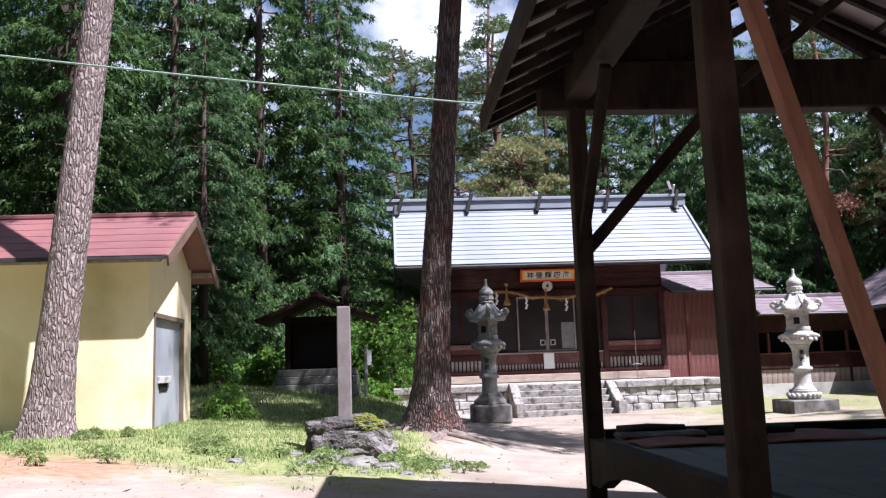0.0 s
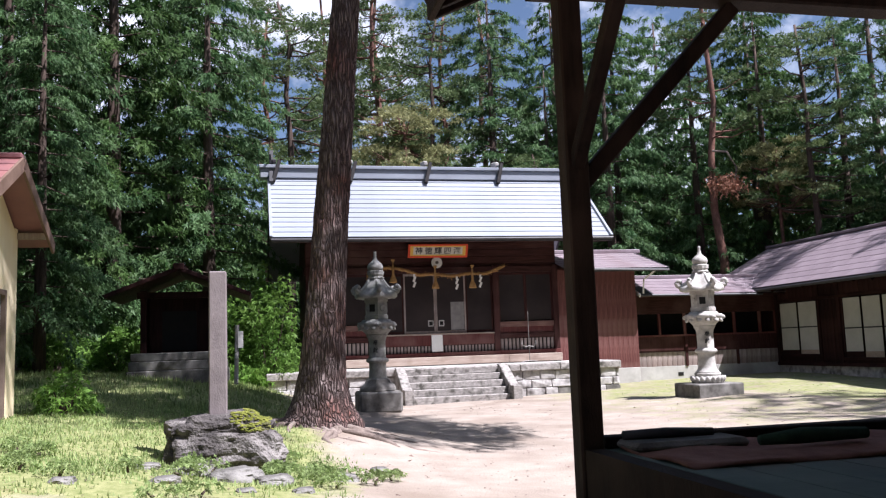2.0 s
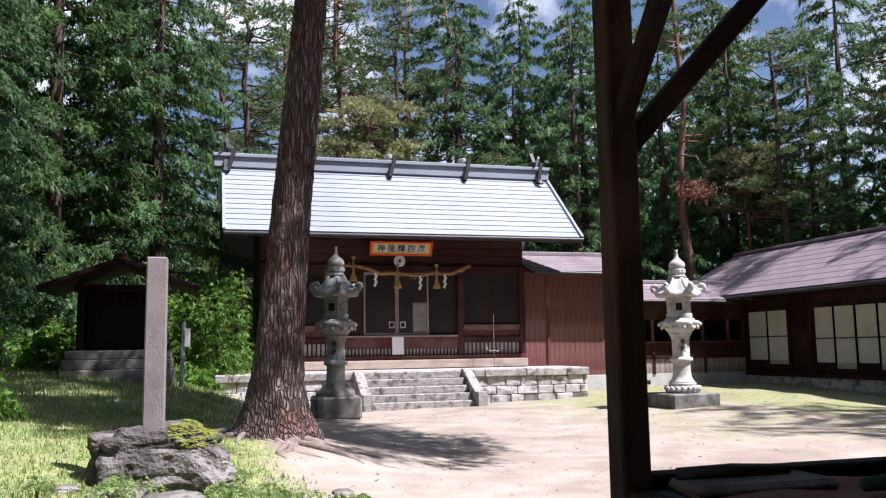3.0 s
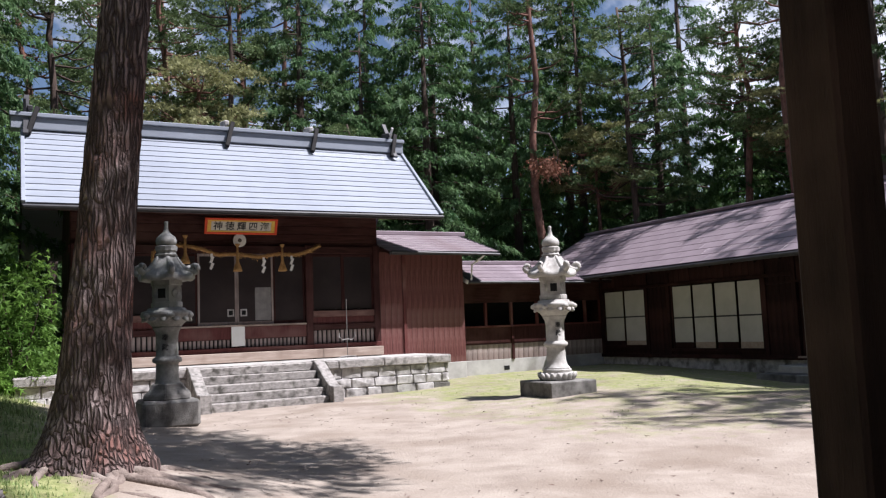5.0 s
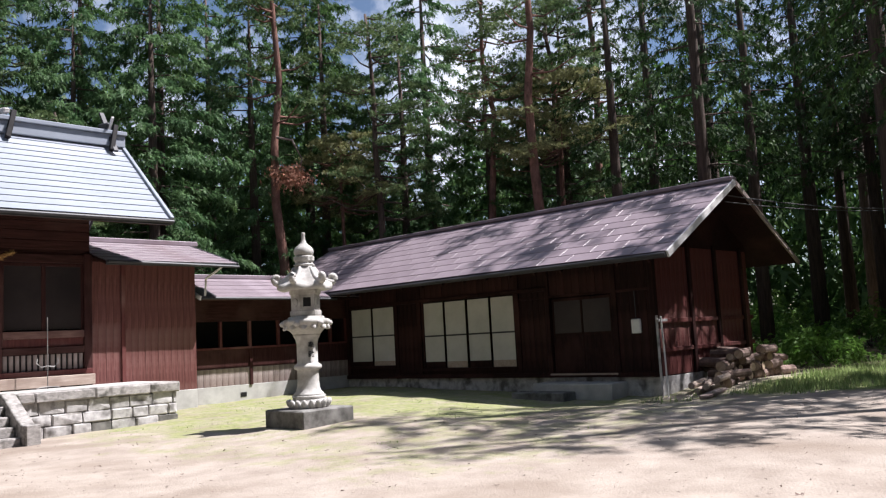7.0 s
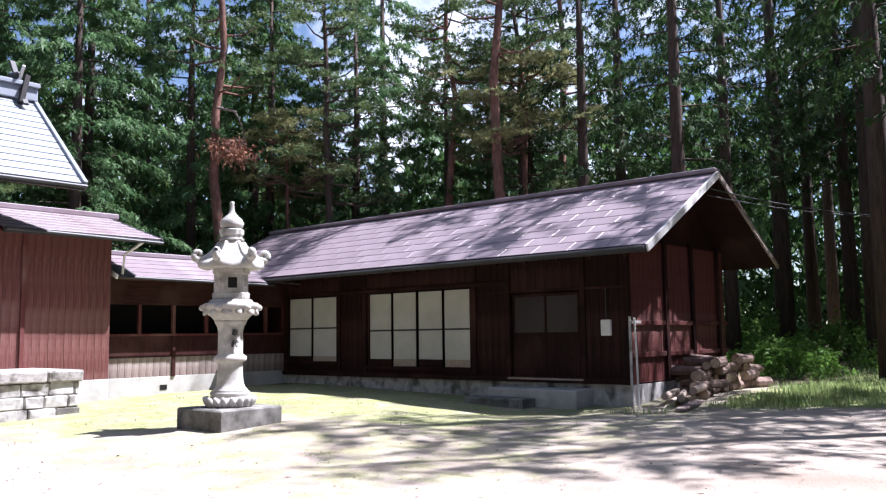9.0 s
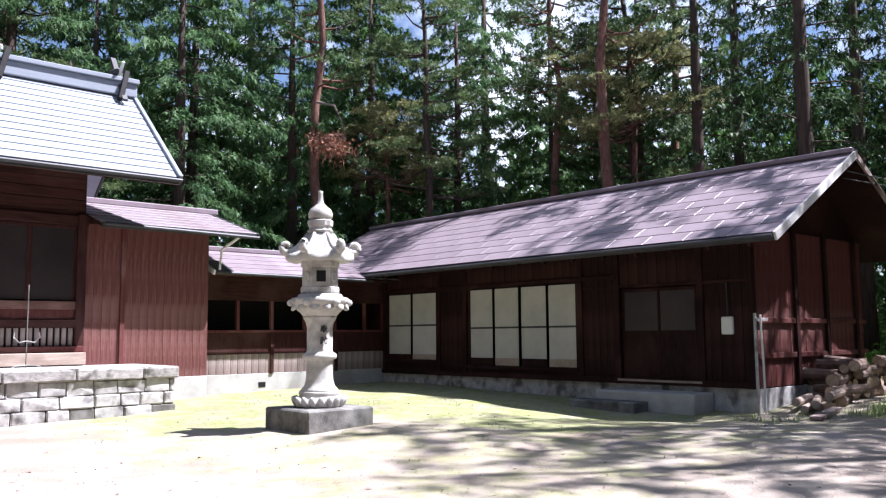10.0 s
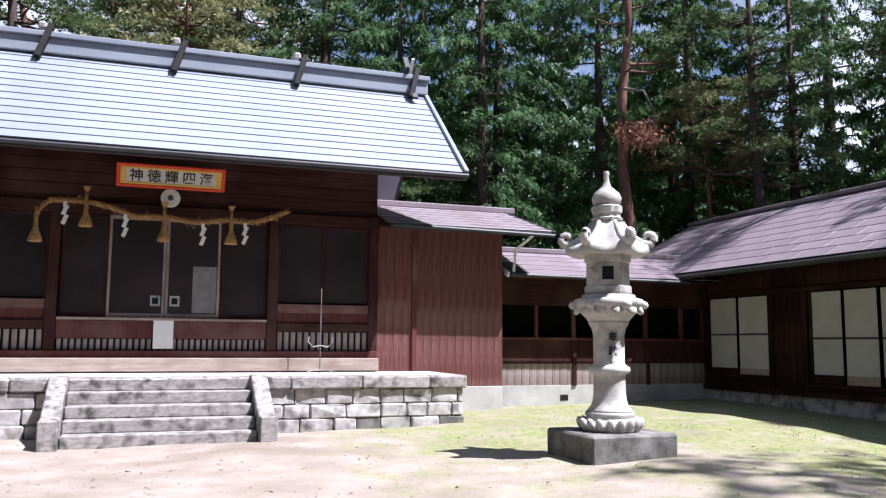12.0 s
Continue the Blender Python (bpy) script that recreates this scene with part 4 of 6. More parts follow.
    full = mesh_of(box(0.0, ln - 0.012, 0.006, 0.885, 0, 0.012, 0.003), "roof_plate")
    full.materials.append(ROOFDARK)
    for i in range(n):
        y = ye
        while y < yr - 0.1:
            first = y == ye and i % 2
            tilt = random.uniform(-0.08, 0.08)
            piece("roof_plate", half if first or y > yr - 0.6 else full, Matrix.Translation((ex + dx * i, y, ez + dz * i + 0.014)) @ pose(0, 0, 0, tilt, -ang + 0.9), r)
            y += 0.446 if first else 0.892
    part("east_slope", beam((rx, (ye + yr) / 2, rz - 0.02), (24.5, (ye + yr) / 2, 3.1), yr - ye, 0.05, 0, up=(0.47, 0, 0.88)), ROOFDARK, r)
    part("east_boarding", beam((rx, (ye + yr) / 2, rz - 0.075), (24.46, (ye + yr) / 2, 3.05), yr - ye - 0.04, 0.04, 0, up=(0.47, 0, 0.88)), ANNEXWOOD, r)
    part("ridge_cap", box(rx - 0.16, rx + 0.16, ye - 0.02, yr, rz - 0.02, rz + 0.09, 0.02), ROOFDARK, r)
    part("verge_board", beam((ex - 0.02, ye - 0.03, ez - 0.06), (rx, ye - 0.03, rz - 0.05), 0.05, 0.16, 0.006, up=(-0.47, 0, 0.88)), TRIMWHITE, r, "pale verge board")
    part("verge_board", beam((24.52, ye - 0.03, ez - 0.06), (rx, ye - 0.03, rz - 0.05), 0.05, 0.12, 0.006, up=(0.47, 0, 0.88)), WOODGREY, r)
    part("fascia", box(ex - 0.02, ex + 0.02, ye, yr, ez - 0.13, ez - 0.01, 0.004), TRIMDARK, r)
    part("gutter", tube([(ex - 0.07, ye, ez - 0.05), (ex - 0.07, yr, ez - 0.10)], 0.045, 8), TRIMDARK, r)
    for i in range(18):
        y = ye + 0.5 + i * 0.8
        part("rafter", beam((ex + 0.06, y, ez - 0.16), (X + 0.1, y, ez - 0.16 + 1.2 * 0.533), 0.06, 0.08, 0.004), ANNEXWOOD, r)
    part("east_wall", box(23.3, 23.4, Y0 + 0.12, Y1, 0.34, 3.6), ANNEXWOOD, a)
    part("north_wall", box(X, 23.4, Y1, Y1 + 0.1, 0.34, 3.6), ANNEXWOOD, a)
    m = thing("meter_box", (X - 0.05, 19.93, 1.42), "small white meter box on the house wall", "meter box")
    part("case", box(X - 0.13, X - 0.046, 19.80, 20.04, 1.36, 1.70, 0.02), WHITE, m)
    part("conduit", tube([(X - 0.08, 19.92, 1.70), (X - 0.08, 19.92, 2.36)], 0.012, 6), TRIMDARK, m)
    g = thing("pipe_rack", (18.15, 19.3, 0), "pale metal pipe with a cross bar at the house corner", "pipe")
    part("pipe", tube([(18.15, 19.28, gz(18.15, 19.28) - 0.05), (18.15, 19.28, 1.75)], 0.03, 8), STONE, g)
    part("pipe", tube([(18.27, 19.20, gz(18.27, 19.2) - 0.05), (18.24, 19.20, 1.0), (18.20, 19.2, 1.72)], 0.022, 8), WHITE, g)
    part("bracket", box(18.1, 18.5, 19.2, 19.26, 1.6, 1.66, 0.006), STONE, g)


build_annex()


# ---- yellow house ----
def build_yellow():
    h = thing("yellow_house", (-7, 16, 0.5), "small yellow plastered hut with red metal roof and steel door", "hut", kind="structure")
    x0, x1, y0, y1 = -11.5, -3.7, 14.7, 17.6
    part("front_wall", box(x0, x1, y0, y0 + 0.15, 0.2, 3.45), PLASTER, h)
    part("back_wall", box(x0, x1, y1 - 0.15, y1, 0.2, 3.45), PLASTER, h)
    part("west_wall", box(x0, x0 + 0.15, y0 + 0.15, y1 - 0.15, 0.2, 3.5), PLASTER, h)
    b = bmesh.new()
    pr = [(y0 + 0.15, 0.2), (15.05, 0.2), (15.05, 2.45), (17.03, 2.45), (17.03, 0.2), (y1 - 0.15, 0.2), (y1 - 0.15, 3.4), (16.15, 4.2), (y0 + 0.15, 3.4)]
    f0, f1 = [b.verts.new((x1, y, z)) for y, z in pr], [b.verts.new((x1 - 0.15, y, z)) for y, z in pr]
    b.faces.new(f0)
    b.faces.new(f1[::-1])
    for i in range(len(pr)):
        j = (i + 1) % len(pr)
        b.faces.new((f0[i], f1[i], f1[j], f0[j]))
    bmesh.ops.recalc_face_normals(b, faces=b.faces)
    part("gable_wall", b, PLASTER, h)
    d = part("door", box(x1 - 0.10, x1 - 0.05, 15.10, 16.98, 0.25, 2.40, 0.004), DOORGREY, h, "grey steel door with letter slot")
    for q in ((15.05, 15.12, 0.2, 2.46), (16.96, 17.03, 0.2, 2.46), (15.12, 16.96, 2.38, 2.46)):
        part("door_frame", box(x1 - 0.12, x1 + 0.02, q[0], q[1], q[2], q[3], 0.004), material("brown_steel_frame", (0.12, 0.085, 0.07), (0.17, 0.125, 0.10), 4, 0.6, 0.05), d)
    part("letter_slot", box(x1 - 0.05, x1 + 0.0, 15.5, 16.2, 1.30, 1.42, 0.008), STONE, d)
    # Black plate stands for the shade in the slot.
    part("slot_mouth", box(x1 - 0.05, x1 - 0.035, 15.6, 16.1, 1.16, 1.30, 0.004), BLACK, d)
    ey0, ey1, ez, ry, rz, xe = 14.25, 18.05, 3.28, 16.15, 4.26, -3.3
    n = 6
    dy, dz = (ry - ey0) / n, (rz - ez) / n
    ln, ang = math.hypot(dy, dz), math.degrees(math.atan2(dz, dy))
    me = mesh_of(box(x0 - 0.4, xe, -0.01, ln + 0.03, 0, 0.012, 0.003), "roof_sheet")
    me.materials.append(ROOFRED)
    r = part("roof", beam((-7.6, ey0 + 0.04, ez - 0.06), (-7.6, ry, rz - 0.06), 8.4, 0.07, 0, up=(0, -0.5, 0.86)), WOODGREY, h)
    for i in range(n):
        piece("roof_sheet", me, Matrix.Translation((0, ey0 + dy * i, ez + dz * i + 0.008)) @ pose(0, 0, 0, ang - 1.3), r)
    part("back_slope", beam((-7.6, ry, rz - 0.03), (-7.6, ey1, ez - 0.03), 8.6, 0.07, 0, up=(0, 0.5, 0.86)), ROOFRED, r)
    part("ridge_cap", box(x0 - 0.4, xe + 0.02, ry - 0.1, ry + 0.1, rz - 0.02, rz + 0.06, 0.015), ROOFRED, r)
    part("fascia", box(x0 - 0.4, xe, ey0 - 0.02, ey0 + 0.015, ez - 0.055, ez - 0.005, 0.004), TRIMDARK, r)
    for ya in (ey0, ey1):
        part("barge_board", beam((xe + 0.02, ya, ez - 0.08), (xe + 0.02, ry, rz - 0.08), 0.04, 0.19, 0.005), material("brown_barge_board", (0.13, 0.08, 0.06), (0.2, 0.13, 0.1), 3, 0.7, 0.2), r)
    for y in (14.7, 16.15, 17.6):
        z = ez + (rz - ez) * (1 - abs(y - ry) / (ry - ey0)) - 0.17
        part("purlin", beam((x1 - 0.3, y, z), (xe - 0.0, y, z), 0.09, 0.10, 0.005), WOODGREY, r)


build_yellow()


# ---- small roofed shrine on a stone base, far back ----
def build_shed():
    s = thing("small_shrine", (-1.9, 25.2, 0.9), "small dark roofed shrine on a grey stone base", "small shrine")
    z0 = 0.75
    for k, (a, c) in enumerate(((z0, 1.08), (1.085, 1.30), (1.305, 1.50))):
        b = box(-3.05 + 0.04 * k, -0.75 - 0.04 * k, 24.4 + 0.04 * k, 26.2, a, c, 0.02)
        part("base_course", b, STONEDARK, s)
    # Tree shade over the shrine is put into this darkened wood.
    for x in (-2.7, -1.1):
        for y in (24.7, 25.9):
            part("post", box(x - 0.07, x + 0.07, y - 0.07, y + 0.07, 1.5, 3.0, 0.008), ANNEXWOOD, s)
    part("cella", box(-2.6, -1.2, 25.0, 25.9, 1.5, 2.9, 0.01), ANNEXWOOD, s)
    # Black sheet stands for the shaded mouth of the cella.
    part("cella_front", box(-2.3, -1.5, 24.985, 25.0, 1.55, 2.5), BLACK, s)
    for sg in (-1, 1):
        part("roof_slope", beam((-1.85, 25.3, 3.46), (-1.85 + sg * 1.65, 25.3, 2.82), 2.6, 0.10, 0.01), ANNEXWOOD, s)
    part("ridge", box(-1.98, -1.72, 23.98, 26.6, 3.42, 3.58, 0.02), ANNEXWOOD, s)
    part("tie_beam", box(-2.85, -0.95, 24.62, 24.78, 2.8, 2.95, 0.01), ANNEXWOOD, s)
    f = thing("white_streamer_post", (-0.2, 25.2, 0.8), "slim grey post with a white paper streamer", "post")
    part("post", tube([(-0.55, 24.3, 0.7), (-0.52, 24.3, 2.1)], 0.05, 8), STONE, f)
    part("streamer", box(-0.5, -0.38, 24.22, 24.24, 1.55, 1.95, 0.003), WHITE, f)


build_shed()


# ---- stone lanterns ----
def petals(parent, c, n, r, z, tip, size, mat, start):
    """Carved petals in a ring, on one shared mesh."""
    b = bmesh.new()
    bmesh.ops.create_uvsphere(b, u_segments=8, v_segments=6, radius=1.0, matrix=pose(0, 0, 0, 0, tip) @ Matrix.Diagonal((*size, 1)))
    me = mesh_of(b, "petal")
    me.shade_smooth()
    me.materials.append(mat)
    for k in range(n):
        a = 2 * math.pi * k / n + start
        piece("petal", me, Matrix.Translation((c[0] + r * math.cos(a), c[1] + r * math.sin(a), c[2] + z)) @ pose(0, 0, 0, 0, 0, math.degrees(a)), parent)


def build_lantern(name, x, y, base_z, mat, label, rough_base):
    L = thing(name, (x, y, base_z), label, "stone lantern")
    L["group"] = "stone lanterns before the hall"
    c = (x, y, base_z)
    if rough_base:
        b = box(x - 0.52, x + 0.52, y - 0.52, y + 0.52, base_z - 0.15, base_z + 0.36, 0.05)
        part("plinth", b, STONEDARK, L, "dark mossy plinth block")
        b = lathe([(0.50, 0.36), (0.48, 0.46), (0.36, 0.56), (0.31, 0.66)], 6, c, 0.3)
        bmesh.ops.bevel(b, geom=b.edges[:], offset=0.02, segments=1, affect="EDGES")
        part("lotus_base", b, STONEDARK, L)
    else:
        part("plinth", box(x - 0.62, x + 0.62, y - 0.62, y + 0.62, base_z - 0.1, base_z + 0.30, 0.025), STONEDARK, L, "dark square plinth slab")
        ring = part("lotus_base", lathe([(0.36, 0.30), (0.38, 0.33), (0.37, 0.40), (0.34, 0.45), (0.31, 0.49), (0.33, 0.51), (0.32, 0.55)], 40, c), mat, L, "carved lotus petal ring", smooth=True)
        petals(ring, c, 18, 0.375, 0.385, 32, (0.055, 0.058, 0.105), mat, 0.0)
    shaft = part("shaft", lathe([(0.31, 0.55), (0.29, 0.58), (0.245, 0.63), (0.222, 0.70), (0.212, 0.80), (0.208, 1.02), (0.215, 1.04), (0.262, 1.055), (0.278, 1.09), (0.268, 1.13), (0.222, 1.16), (0.205, 1.18), (0.205, 1.55), (0.225, 1.64), (0.262, 1.70), (0.27, 1.74)], 32, c), mat, L, smooth=True)
    rim = part("platform", lathe([(0.27, 1.74), (0.30, 1.78), (0.37, 1.85), (0.415, 1.90), (0.44, 1.94), (0.455, 1.965), (0.455, 2.015), (0.43, 2.03), (0.36, 2.045), (0.35, 2.08), (0.33, 2.09)], 48, c, 0.52, 0.03, 6), mat, L, "petal-edged upper platform", smooth=True)
    petals(rim, c, 12, 0.40, 1.905, -38, (0.045, 0.095, 0.10), mat, 0.26)
    for k in range(6):
        a = math.pi / 3 * k + 0.52
        part("petal_boss", lathe([(0.02, -0.06), (0.06, -0.04), (0.072, 0.0), (0.05, 0.035), (0.02, 0.05)], 10, (x + 0.455 * math.cos(a), y + 0.455 * math.sin(a), base_z + 1.955)), mat, L, smooth=True)
    # fire box of six sides, with a square opening
    turn = 0.52
    fb = part("fire_box", lathe([(0.30, 2.09), (0.31, 2.12), (0.31, 2.20), (0.285, 2.21), (0.285, 2.52), (0.31, 2.53), (0.31, 2.62)], 6, c, turn), mat, L)
    for k in range(6):
        a = turn + math.pi / 6 + math.pi / 3 * k
        ap = 0.285 * math.cos(math.pi / 6) + 0.002
        m = Matrix.Translation((x + ap * math.cos(a), y + ap * math.sin(a), base_z + 2.37)) @ pose(0, 0, 0, 0, 0, math.degrees(a))
        if k % 2 == 1:
            # No hollow is cut: a black plate stands for the shade inside.
            b = box(-0.004, 0.006, -0.075, 0.075, -0.09, 0.09)
            bmesh.ops.transform(b, matrix=m, verts=b.verts)
            part("opening", b, BLACK, fb, "black plate for the shaded square opening")
            for q in ((-0.095, -0.075, -0.11, 0.11), (0.075, 0.095, -0.11, 0.11), (-0.075, 0.075, 0.09, 0.11), (-0.075, 0.075, -0.11, -0.09)):
                b = box(-0.004, 0.016, q[0], q[1], q[2], q[3])
                bmesh.ops.transform(b, matrix=m, verts=b.verts)
                part("opening_frame", b, mat, fb)
        else:
            b = lathe([(0.09, -0.004), (0.085, 0.014), (0.05, 0.016), (0.04, 0.006), (0.0001, 0.016)], 14)
            bmesh.ops.transform(b, matrix=m @ pose(0, 0, 0, 0, 90), verts=b.verts)
            part("carved_roundel", b, mat, fb, smooth=True)
    # roof of six curved sides with curled corners
    b = bmesh.new()
    rings = []
    for r, z, lift in ((0.30, 2.62, 0.0), (0.47, 2.615, 0.015), (0.535, 2.60, 0.03), (0.555, 2.61, 0.05), (0.56, 2.66, 0.06), (0.545, 2.70, 0.06), (0.49, 2.745, 0.04), (0.42, 2.79, 0.02), (0.345, 2.86, 0.01), (0.285, 2.945, 0), (0.24, 3.02, 0), (0.205, 3.075, 0), (0.18, 3.10, 0)):
        ring = []
        for k in range(48):
            a = 2 * math.pi * k / 48 + turn
            ph = (k % 8) / 8.0
            corner = abs(math.cos(math.pi * ph)) ** 3
            rr = r * (0.86 + 0.14 * corner)
            ring.append(b.verts.new((x + rr * math.cos(a), y + rr * math.sin(a), base_z + z + lift * corner)))
        rings.append(ring)
    for r0, r1 in zip(rings, rings[1:]):
        for k in range(48):
            b.faces.new((r0[k], r0[(k + 1) % 48], r1[(k + 1) % 48], r1[k]))
    b.faces.new(rings[0][::-1])
    b.faces.new(rings[-1])
    bmesh.ops.recalc_face_normals(b, faces=b.faces)
    rf = part("roof", b, mat, L, "six-sided roof with curled corners", smooth=True)
    for k in range(6):
        a = turn + math.pi / 3 * k
        ca, sa = math.cos(a), math.sin(a)
        pts = [(0.20, 3.07), (0.245, 2.99), (0.30, 2.91), (0.37, 2.835), (0.45, 2.785), (0.53, 2.765)]
        rad = [0.03, 0.036, 0.042, 0.05, 0.058, 0.062]
        for j in range(11):                    # the scroll
            w = -1.5 + j * 0.56
            q = 0.082 - 0.0045 * j
            pts.append((0.545 + q * math.cos(w), 2.845 + q * math.sin(w)))
            rad.append(0.062 - 0.0028 * j)
        part("corner_curl", tube([(x + r * ca, y + r * sa, base_z + z) for r, z in pts], rad, 10), mat, rf, smooth=True)
    part("neck", lathe([(0.19, 3.09), (0.20, 3.12), (0.17, 3.14), (0.17, 3.18), (0.19, 3.20), (0.195, 3.28), (0.17, 3.30)], 24, c, 0, 0.08, 10), mat, L)
    part("jewel", lathe([(0.15, 3.30), (0.19, 3.33), (0.20, 3.40), (0.17, 3.47), (0.11, 3.52), (0.06, 3.57), (0.04, 3.64), (0.035, 3.72), (0.04, 3.77), (0.02, 3.78)], 20, c), mat, L, smooth=True)
    for i, ch in enumerate("奉献"):
        ang = math.atan2(-7.0, -2.2)
        m = Matrix.Translation((x + 0.232 * math.cos(ang), y + 0.232 * math.sin(ang), base_z + 1.52 - 0.18 * i)) @ pose(0, 0, 0, 90, 0, math.degrees(ang) + 90)
        text_mesh(ch, 0.13, m, "character", INK, shaft)
    return L


build_lantern("stone_lantern", 11.07, 23.0, gz(11.07, 23.0) + 0.02, GRANITE, "tall pale granite lantern on a dark square plinth", False)
build_lantern("stone_lantern", 2.82, 24.1, gz(2.82, 24.1) + 0.14, GRANITEGREY, "tall grey granite lantern on a rough plinth", True)


# ---- open pavilion ----
def build_pavilion():
    p = thing("open_pavilion", (4, 5, 0.1), "open dark timber pavilion with raised deck", "pavilion", kind="structure")
    X0, X1 = 1.95, 6.1
    ys = (1.65, 5.14, 8.65)
    for x in (X0, X1):
        for y in ys:
            c = x - (0.09 if y < 8 and x < 3 else 0)
            b = box(c - 0.078, c + 0.078, y - 0.078, y + 0.078, gz(x, y) - 0.2, 3.85, 0.012)
            part("post", b, POSTWOOD, p)
            s = 1 if x == X0 else -1
            if y == 8.65:
                part("brace", beam((x, y - 0.02, 2.52), (x, y - 1.15, 3.78), 0.09, 0.09, 0.008), PAVWOOD, p)
            if y == 5.14:
                part("brace", beam((x + 0.03 * s, y, 2.80), (x + 1.20 * s, y, 3.72), 0.05, 0.055, 0.006), PAVWOOD, p, "thin diagonal brace")
            else:
                part("brace", beam((x + 0.03 * s, y, 2.42), (x + 1.25 * s, y, 3.72), 0.10, 0.11, 0.008), PAVWOOD, p)
            if y == 1.65:
                part("brace", beam((x, y + 0.02, 2.52), (x, y + 1.15, 3.78), 0.09, 0.09, 0.008), PAVWOOD, p)
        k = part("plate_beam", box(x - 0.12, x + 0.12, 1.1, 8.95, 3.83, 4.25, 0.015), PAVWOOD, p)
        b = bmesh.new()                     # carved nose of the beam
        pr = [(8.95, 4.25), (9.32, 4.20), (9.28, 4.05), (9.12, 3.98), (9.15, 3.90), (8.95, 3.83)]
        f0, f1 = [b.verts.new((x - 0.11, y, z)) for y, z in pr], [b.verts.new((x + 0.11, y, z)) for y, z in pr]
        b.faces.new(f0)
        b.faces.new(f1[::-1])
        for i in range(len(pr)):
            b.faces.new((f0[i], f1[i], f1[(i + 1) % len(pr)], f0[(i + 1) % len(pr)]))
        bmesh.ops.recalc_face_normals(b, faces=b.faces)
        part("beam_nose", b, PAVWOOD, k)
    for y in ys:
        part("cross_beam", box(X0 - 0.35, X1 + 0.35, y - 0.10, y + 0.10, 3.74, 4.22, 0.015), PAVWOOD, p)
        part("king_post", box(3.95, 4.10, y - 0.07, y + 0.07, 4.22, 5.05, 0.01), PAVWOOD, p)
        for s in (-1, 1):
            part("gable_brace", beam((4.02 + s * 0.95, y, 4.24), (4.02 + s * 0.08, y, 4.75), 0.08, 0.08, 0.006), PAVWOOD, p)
    # roof
    ex, ez, rx, rz = 1.12, 3.86, 4.02, 5.25
    y0, y1 = 1.0, 9.12
    for s, xa in ((1, ex), (-1, 2 * rx - ex)):
        slope = part("roof", beam((xa, (y0 + y1) / 2, ez), (rx, (y0 + y1) / 2, rz), y1 - y0, 0.05, 0, up=(-0.43 * s, 0, 0.9)), ROOFDARK, p)
        nr = 20
        ra = mesh_of(beam((xa + 0.03 * s, 0, ez - 0.09), (rx, 0, rz - 0.09), 0.06, 0.08, 0.004), "rafter")
        ra.materials.append(PAVWOOD)
        for i in range(nr):
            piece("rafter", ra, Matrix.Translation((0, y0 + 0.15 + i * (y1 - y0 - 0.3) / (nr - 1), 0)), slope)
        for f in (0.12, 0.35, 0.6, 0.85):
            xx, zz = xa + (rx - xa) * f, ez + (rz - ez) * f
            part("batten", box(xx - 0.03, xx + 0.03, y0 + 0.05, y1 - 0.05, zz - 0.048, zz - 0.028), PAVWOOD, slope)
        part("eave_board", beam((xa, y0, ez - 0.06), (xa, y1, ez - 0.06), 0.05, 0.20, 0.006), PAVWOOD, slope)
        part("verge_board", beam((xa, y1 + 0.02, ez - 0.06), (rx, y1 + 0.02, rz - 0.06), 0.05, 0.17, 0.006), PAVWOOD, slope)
    b = bmesh.new()                         # added dark panel in the gable's lower corner, for the shaded roof underside
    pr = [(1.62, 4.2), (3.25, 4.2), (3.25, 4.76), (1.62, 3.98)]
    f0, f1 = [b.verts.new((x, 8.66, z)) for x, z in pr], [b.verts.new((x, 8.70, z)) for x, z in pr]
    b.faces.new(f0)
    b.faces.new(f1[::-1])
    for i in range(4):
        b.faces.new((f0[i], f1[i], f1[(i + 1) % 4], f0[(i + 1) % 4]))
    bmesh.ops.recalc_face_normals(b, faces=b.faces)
    part("gable_panel", b, PAVWOOD, p, "added dark panel standing for shade in the gable corner")
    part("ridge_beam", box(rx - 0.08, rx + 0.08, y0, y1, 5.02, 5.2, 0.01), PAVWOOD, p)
    # deck
    d = part("deck", box(X0 + 0.10, X1 + 0.05, 4.6, 8.72, 0.60, 0.70, 0.006), PAVFLOOR, p, "green-grey painted deck")
    for i in range(14):
        x = X0 + 0.11 + i * 0.295
        part("deck_board", box(x, x + 0.285, 4.55, 8.70, 0.702, 0.725, 0.004), PAVFLOOR, d)
    b = bmesh.new()                         # arched edge board under the deck
    top = [(8.56, 0.735), (5.25, 0.735)]
    arc = [(5.25 + i * (8.56 - 5.25) / 12, 0.34 + 0.20 * math.sin(math.pi * min(1, max(0, (i - 1) / 10))) ** 0.6) for i in range(13)]
    pr = top + arc
    f0, f1 = [b.verts.new((X0 - 0.06, y, z)) for y, z in pr], [b.verts.new((X0 + 0.06, y, z)) for y, z in pr]
    b.faces.new(f0)
    b.faces.new(f1[::-1])
    for i in range(len(pr)):
        b.faces.new((f0[i], f1[i], f1[(i + 1) % len(pr)], f0[(i + 1) % len(pr)]))
    bmesh.ops.recalc_face_normals(b, faces=b.faces)
    part("edge_board", b, PAVWOOD, p, "brown edge board with an arched underside")
    part("far_rail", box(X0 + 0.1, X1, 8.60, 8.74, 0.726, 0.80, 0.01), PAVWOOD, p)
    pole = thing("leaning_timber", (2.2, 4.0, gz(2.2, 4.0)), "squared timber leaning against the pavilion eave, ground light in its orange-brown", "timber")
